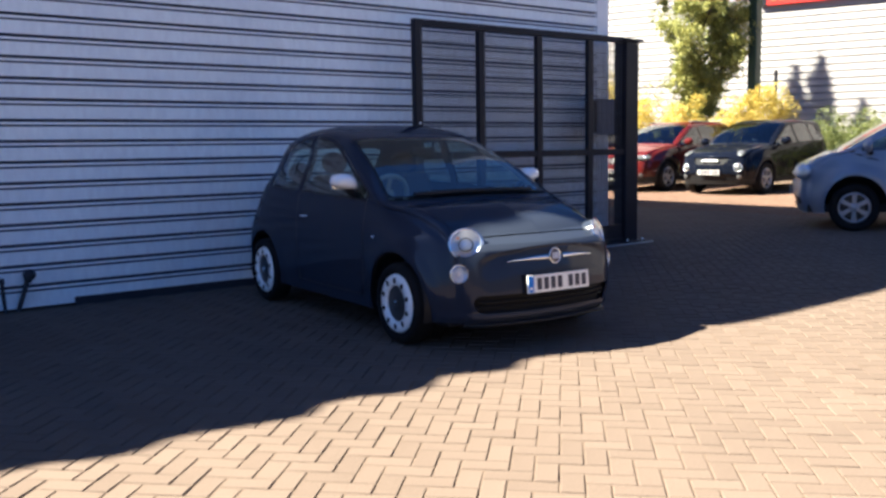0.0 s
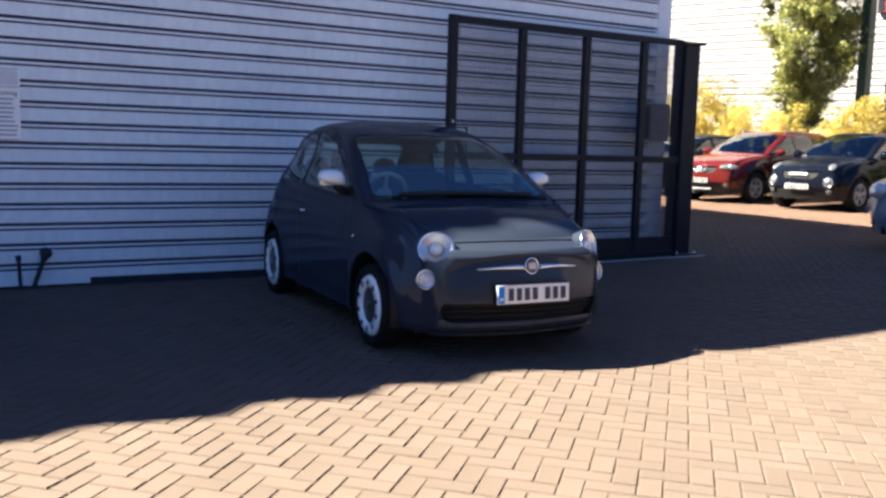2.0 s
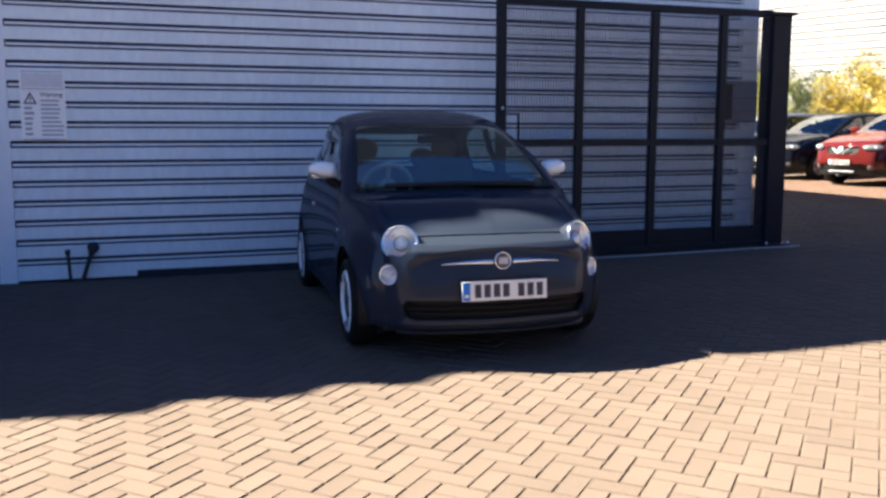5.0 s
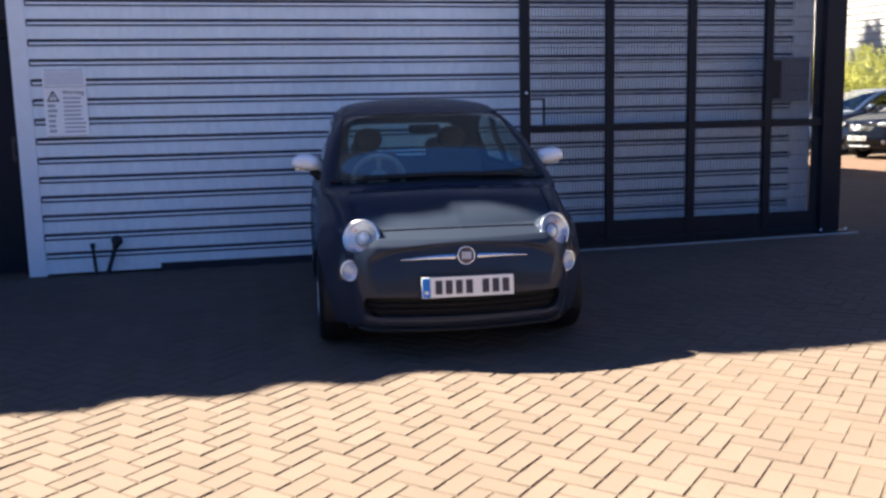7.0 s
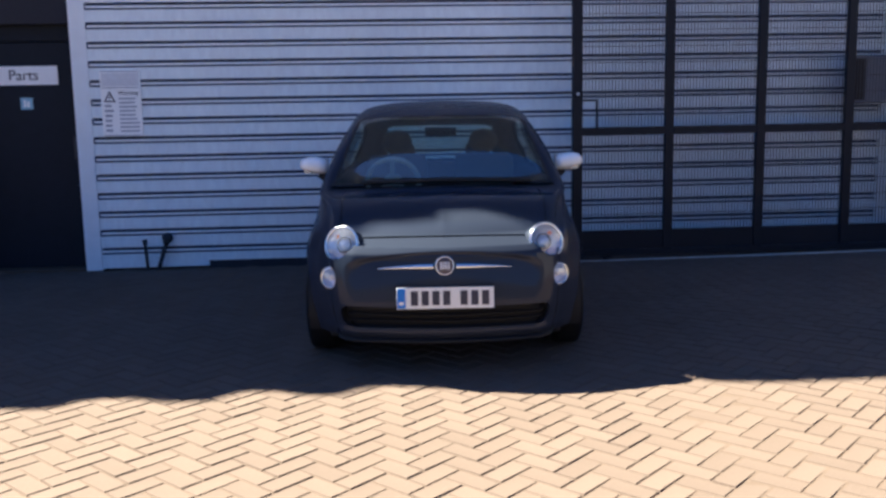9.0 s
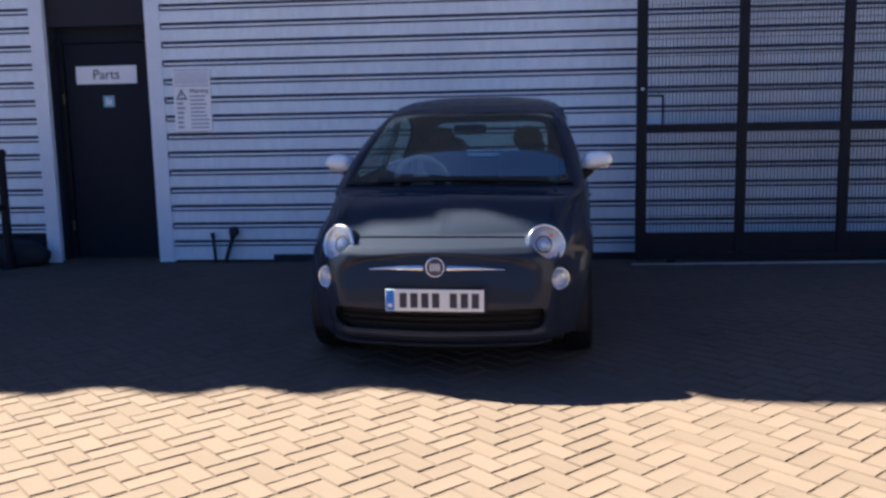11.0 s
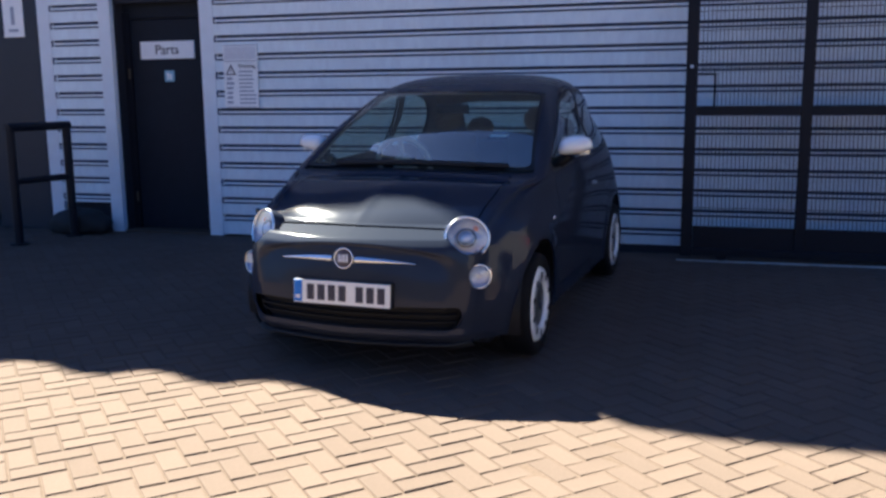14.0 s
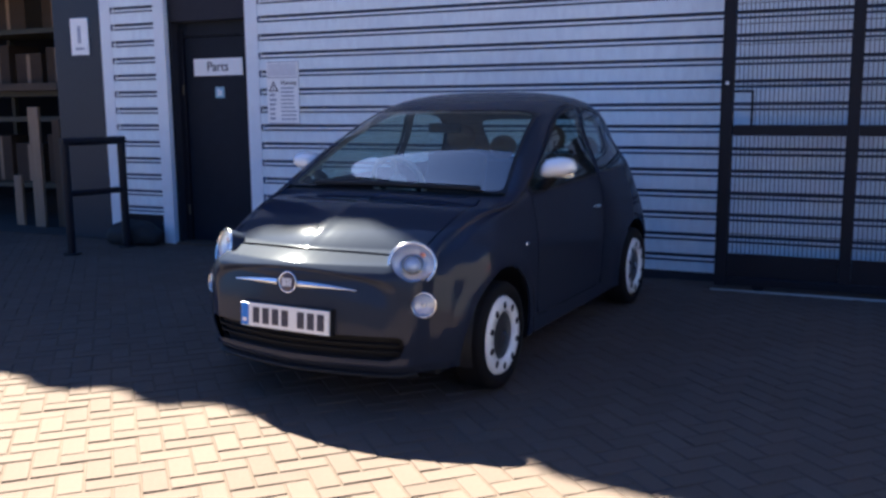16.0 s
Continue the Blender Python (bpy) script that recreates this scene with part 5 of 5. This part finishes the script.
def hedge(name, label, y0, y1, x, height, depth, mat, seed, per):
    r = np.random.RandomState(seed)
    zb = ground_z(x)
    h = thing(name, label, "hedge", kind="stuff")
    n = int((y1 - y0) * 15 * height)
    cs = np.stack([x + r.uniform(-depth / 2, depth / 2, n), r.uniform(y0, y1, n), zb + r.uniform(0.1, 1.0, n) ** 0.7 * height * (0.85 + 0.2 * np.sin(r.uniform(0, 6, n)))], 1)
    part("foliage", mesh_from("foliage", *leaves(clumps(cs, r.uniform(0.2, 0.42, n), per, seed + 1), 0.038, seed + 2)), mat, h)["kind"] = "stuff"
    bm = bmesh.new()
    for i in range(int((y1 - y0) * 1.5)):
        y = r.uniform(y0, y1)
        rod(bm, (x, y, zb - 0.05), (x + r.uniform(-.3, .3), y + r.uniform(-.3, .3), zb + height * 0.7), 0.02, 5, 0.008)
    part("stems", bm, BARK, h)
    return h


hedge("golden_hedge", "bright golden yellow shrub hedge behind the parked cars", 13.0, 15.3, 21.6, 2.2, 1.2, GOLD_LEAF, 11, 260)
hedge("golden_hedge", "low golden yellow shrub in front of the tree", 15.3, 16.3, 21.6, 1.45, 1.2, GOLD_LEAF, 12, 240)
hedge("golden_hedge", "golden yellow shrubs between the tree and the hedge's end", 16.3, 18.1, 21.6, 2.15, 1.2, GOLD_LEAF, 13, 240)
hedge("golden_hedge", "tallest golden yellow shrubs near the end of the hedge", 18.1, 19.5, 21.6, 2.85, 1.2, GOLD_LEAF, 15, 240)
hedge("golden_hedge", "golden yellow shrubs at the end of the hedge", 19.5, 20.6, 21.6, 2.65, 1.2, GOLD_LEAF, 17, 240)
hedge("dark_bush", "dark green bush beside the golden hedge", 20.8, 22.1, 21.6, 2.7, 1.2, BUSH_LEAF, 19, 200)
hedge("olive_hedge", "tall yellow-green shrub hedge beyond the parked cars", 22.3, 31.0, 21.7, 2.7, 1.4, OLIVE_LEAF, 31, 170)
hedge("green_hedge", "clipped green hedge behind the parked cars", 2.0, 13.1, 22.2, 1.6, 1.3, GREEN_LEAF, 21, 260)


def broadleaf(at, label, height, crown_r, crown_z0, mat, seed, count):
    r = np.random.RandomState(seed)
    t = thing("tree", label, "tree", at=at)
    bm = bmesh.new()
    tips = []
    rod(bm, (0, 0, -0.1), (0.05, 0, crown_z0 + 0.3), 0.09, 10, 0.06)
    rod(bm, (0.05, 0, crown_z0 + 0.25), (0.0, 0.05, height * 0.9), 0.06, 8, 0.015)
    for i in range(50):
        a, f = r.uniform(0, 6.28), i / 49
        z = crown_z0 + (height * 0.85 - crown_z0) * f
        k = crown_r * min(1, 0.08 + 3.4 * f) * (1 - 0.55 * f * f) * r.uniform(0.55, 1.0)
        tip = (k * math.cos(a), k * math.sin(a), z + 0.5 * k)
        rod(bm, (0.03, 0.02, z - 0.1), tip, 0.03, 6, 0.006)
        tips.append(tip)
        for q in range(15):
            g = r.uniform(0.25, 1.15)
            tips.append((tip[0] * g + r.uniform(-.28, .28), tip[1] * g + r.uniform(-.28, .28), z + 0.5 * k * g + r.uniform(-.2, .45)))
    part("trunk", bm, BARK, t)
    pts = clumps(tips, r.uniform(0.08, 0.26, len(tips)), count // len(tips), seed + 1)
    part("crown", mesh_from("crown", *leaves(pts, 0.048, seed + 2)), mat, t)
    return t


broadleaf(pose(22.50, 16.78, ground_z(22.5)), "young leafy tree with a rounded green crown beside the car park", 7.7, 1.53, 1.75, TREE_LEAF, 5, 75000)


def conifer(x, y, height, radius, seed):
    r = np.random.RandomState(seed)
    t = thing("conifer_tree", "unseen conifer behind the workshop, placed to shade the warehouse wall", "tree", at=pose(x, y, ground_z(x)))
    part("trunk", rod(bmesh.new(), (0, 0, -0.1), (0, 0, height), 0.16, 8, 0.02), BARK, t)
    # No foliage low down, so that the hedge stays in the sun.
    f = r.uniform(0.27, 1, 700) ** 0.45
    a = r.uniform(0, 6.28, 700)
    k = 1.3 * radius * (1 - f) ** 1.1 * r.uniform(0.2, 1.1, 700) * (0.8 + 0.3 * np.sin(f * 55))
    cs = np.stack([k * np.cos(a), k * np.sin(a), 1.0 + (height - 1.0) * f], 1)
    part("crown", mesh_from("crown", *leaves(clumps(cs, np.clip(0.02 + 0.6 * (1 - f), 0.02, 0.22), 16, seed), 0.07, seed + 1)), DARK_LEAF, t)


for x, y, hh, rr, sd in CONIFERS:
    conifer(x, y, hh, rr, sd)

# ---------------------------------------------------------------- far building, posts and sign
FAR_WHITE = material("far_white_cladding", (0.335, 0.317, 0.32), 0.5, vary=0.05, grain=2, blotch=0.3)
FAR_LINE = material("cladding_shadow_joint", (0.12, 0.11, 0.12), 0.7)
far = thing("warehouse", "large white warehouse clad in horizontal ribbed sheets", "building", at=pose(26.5, 18.0, 0.2, 0, 0, 109.9))
v, f, prof = [], [], []
k = 0
while k * 0.222 < 9.5:
    z = k * 0.222
    prof += [(0.0, z), (0.0, z + 0.183), (0.10, z + 0.184), (0.10, z + 0.221)]
    k += 1
# local x runs along the wall, local +y looks to the yard
for x in (-45.0, 45.0):
    v += [(x, -d, z) for d, z in prof]
n = len(prof)
f = [(i, n + i, n + i + 1, i + 1) for i in range(n - 1)]
bm = bmesh.new()
bm.from_mesh(mesh_from("cladding_sheet", v, f))
bmesh.ops.recalc_face_normals(bm, faces=bm.faces)
if bm.faces[:][0].normal.y < 0:
    bmesh.ops.reverse_faces(bm, faces=bm.faces)
part("cladding_sheet", bm, FAR_WHITE, far)
part("wall_body", boxed(-45, 45, -12, -0.10, -0.5, 9.6), FAR_LINE, far)
part("roof", boxed(-45.2, 45.2, -12.2, 0.15, 9.6, 9.8), TRIM, far)
GREEN_STEEL = material("dark_green_steel", (0.03, 0.055, 0.03), 0.5, vary=0.15)
col = thing("sign_column", "tall dark green square steel column", "column", at=pose(23.22, 15.46, ground_z(23.3) - 0.05))
part("shaft", boxed(-0.135, 0.135, -0.135, 0.135, 0, 6.5, 0.02), GREEN_STEEL, col)
part("base", boxed(-0.26, 0.26, -0.26, 0.26, 0, 0.12, 0.02), GREEN_STEEL, col)
SIGN_ORANGE = material("sign_orange", (0.55, 0.10, 0.03), 0.45)
board = thing("fascia_sign", "red fascia sign with orange lettering on the warehouse", "sign", at=pose(26.59, 17.39, 5.70, 0, 0, 109.9 + 180))
part("panel", boxed(0.08, 4.0, -0.02, 0.10, 0, 0.95, 0.01), material("red_sign", (0.40, 0.02, 0.012), 0.4), board)
for i in range(9):
    part("lettering_bar", boxed(0.22 + i * 0.24, 0.38 + i * 0.24, -0.034, -0.022, 0.12, 0.42), SIGN_ORANGE, board)
part("end_block", boxed(-0.14, 0.078, -0.015, 0.10, 0, 0.95, 0.01), BLACK_STEEL, board, "black end block")
for x, y, top in ((23.0, 17.6, 3.1), (23.2, 14.75, 3.35), (23.6, 11.15, 3.5)):
    fp = thing("fence_post", "slim black steel fence post behind the hedge", "post", "fence posts", at=pose(x, y, ground_z(x) - 0.05))
    part("shaft", boxed(-0.035, 0.035, -0.035, 0.035, 0, top - ground_z(x), 0.004), BLACK_STEEL, fp)
    part("cap", boxed(-0.045, 0.045, -0.045, 0.045, top - ground_z(x), top - ground_z(x) + 0.02), BLACK_STEEL, fp)
    part("foot", boxed(-0.09, 0.09, -0.09, 0.09, 0.0, 0.06), BLACK_STEEL, fp)

# Unseen wall added behind the camera; its dark tone keeps reflections and bounce low.
south = part("wall_south", boxed(-45, 50, -24.3, -24, -0.3, 5.0), material("plain_backdrop_dark", (0.050, 0.050, 0.054), 0.9, vary=0.2, grain=8, blotch=0.6))
tagged(south, "unseen plain dark wall, added as a backdrop for reflections", "wall", kind="structure")

# ---------------------------------------------------------------- block paving
PAVE_AT = (3.0998, 3.2551)          # a corner shared by four blocks of the herringbone
U = 0.10413
JOINT = 0.0035


def block_corners(i, j, upright):
    """Middle of a block and its turn, in a herringbone laid at 45 degrees to the wall."""
    a, b = i + 4 * j, i
    ca, cb = (a + 0.5, b + 2.0) if upright else (a + 1.0, b + 0.5)
    q = math.radians(PAVE_TURN)
    return PAVE_AT[0] + U * (ca * math.cos(q) - cb * math.sin(q)), PAVE_AT[1] + U * (ca * math.sin(q) + cb * math.cos(q)), PAVE_TURN + (90 if upright else 0)


def block_mesh():
    L, W, c = U - JOINT, U / 2 - JOINT, 0.0035
    v = [(sx * (L - o), sy * (W - o), z) for o, z in ((c, 0.0), (0.0, -0.005), (0.0, -0.014)) for sx, sy in ((-1, -1), (1, -1), (1, 1), (-1, 1))]
    f = [(0, 1, 2, 3)] + [(4 * r + k, 4 * r + 4 + k, 4 * r + 4 + (k + 1) % 4, 4 * r + (k + 1) % 4) for r in (0, 1) for k in range(4)]
    return v, f


bv, bf = block_mesh()
pavement = thing("pavement", "buff herringbone block paving, worn, in sun and shade", "paving", kind="structure")
shared = mesh_from("paving_block", bv, bf)
shared.materials.append(BRICK)
rng = random.Random(9)
rest = {False: ([], []), True: ([], [])}        # far from the wall, and in the car park
base = np.array(bv)
for i in range(-300, 460):
    for j in range(-130, 130):
        for upright in (False, True):
            x, y, turn = block_corners(i, j, upright)
            if not (-8.0 < x < 19.5 and -4.5 < y < (8.12 if x < 9.0 else 17.5)):
                continue
            z = ground_z(x, y) + rng.uniform(-0.0015, 0.0015)
            tilt, roll = rng.uniform(-0.5, 0.5), rng.uniform(-0.5, 0.5)
            if 2.1 < x < 6.3 and 2.6 < y < 4.05:
                b = new("paving_block", shared)
                b.parent = pavement
                b.matrix_local = pose(x, y, z, tilt, roll, turn + rng.uniform(-0.4, 0.4))
            else:
                q = math.radians(turn)
                rest_v, rest_f = rest[x > 13.2]
                k = len(rest_v)
                pts = np.stack([x + base[:, 0] * math.cos(q) - base[:, 1] * math.sin(q), y + base[:, 0] * math.sin(q) + base[:, 1] * math.cos(q), z + base[:, 2] + base[:, 0] * math.radians(tilt)], 1)
                rest_v.extend(map(tuple, pts))
                rest_f.extend(tuple(k + e for e in t) for t in bf)
for far_off, (rest_v, rest_f) in rest.items():
    blocks = part("paving_blocks", mesh_from("paving_blocks", rest_v, rest_f), RED_BRICK if far_off else BRICK, pavement, "reddish paving blocks of the car park" if far_off else "")
    blocks["kind"] = "stuff"
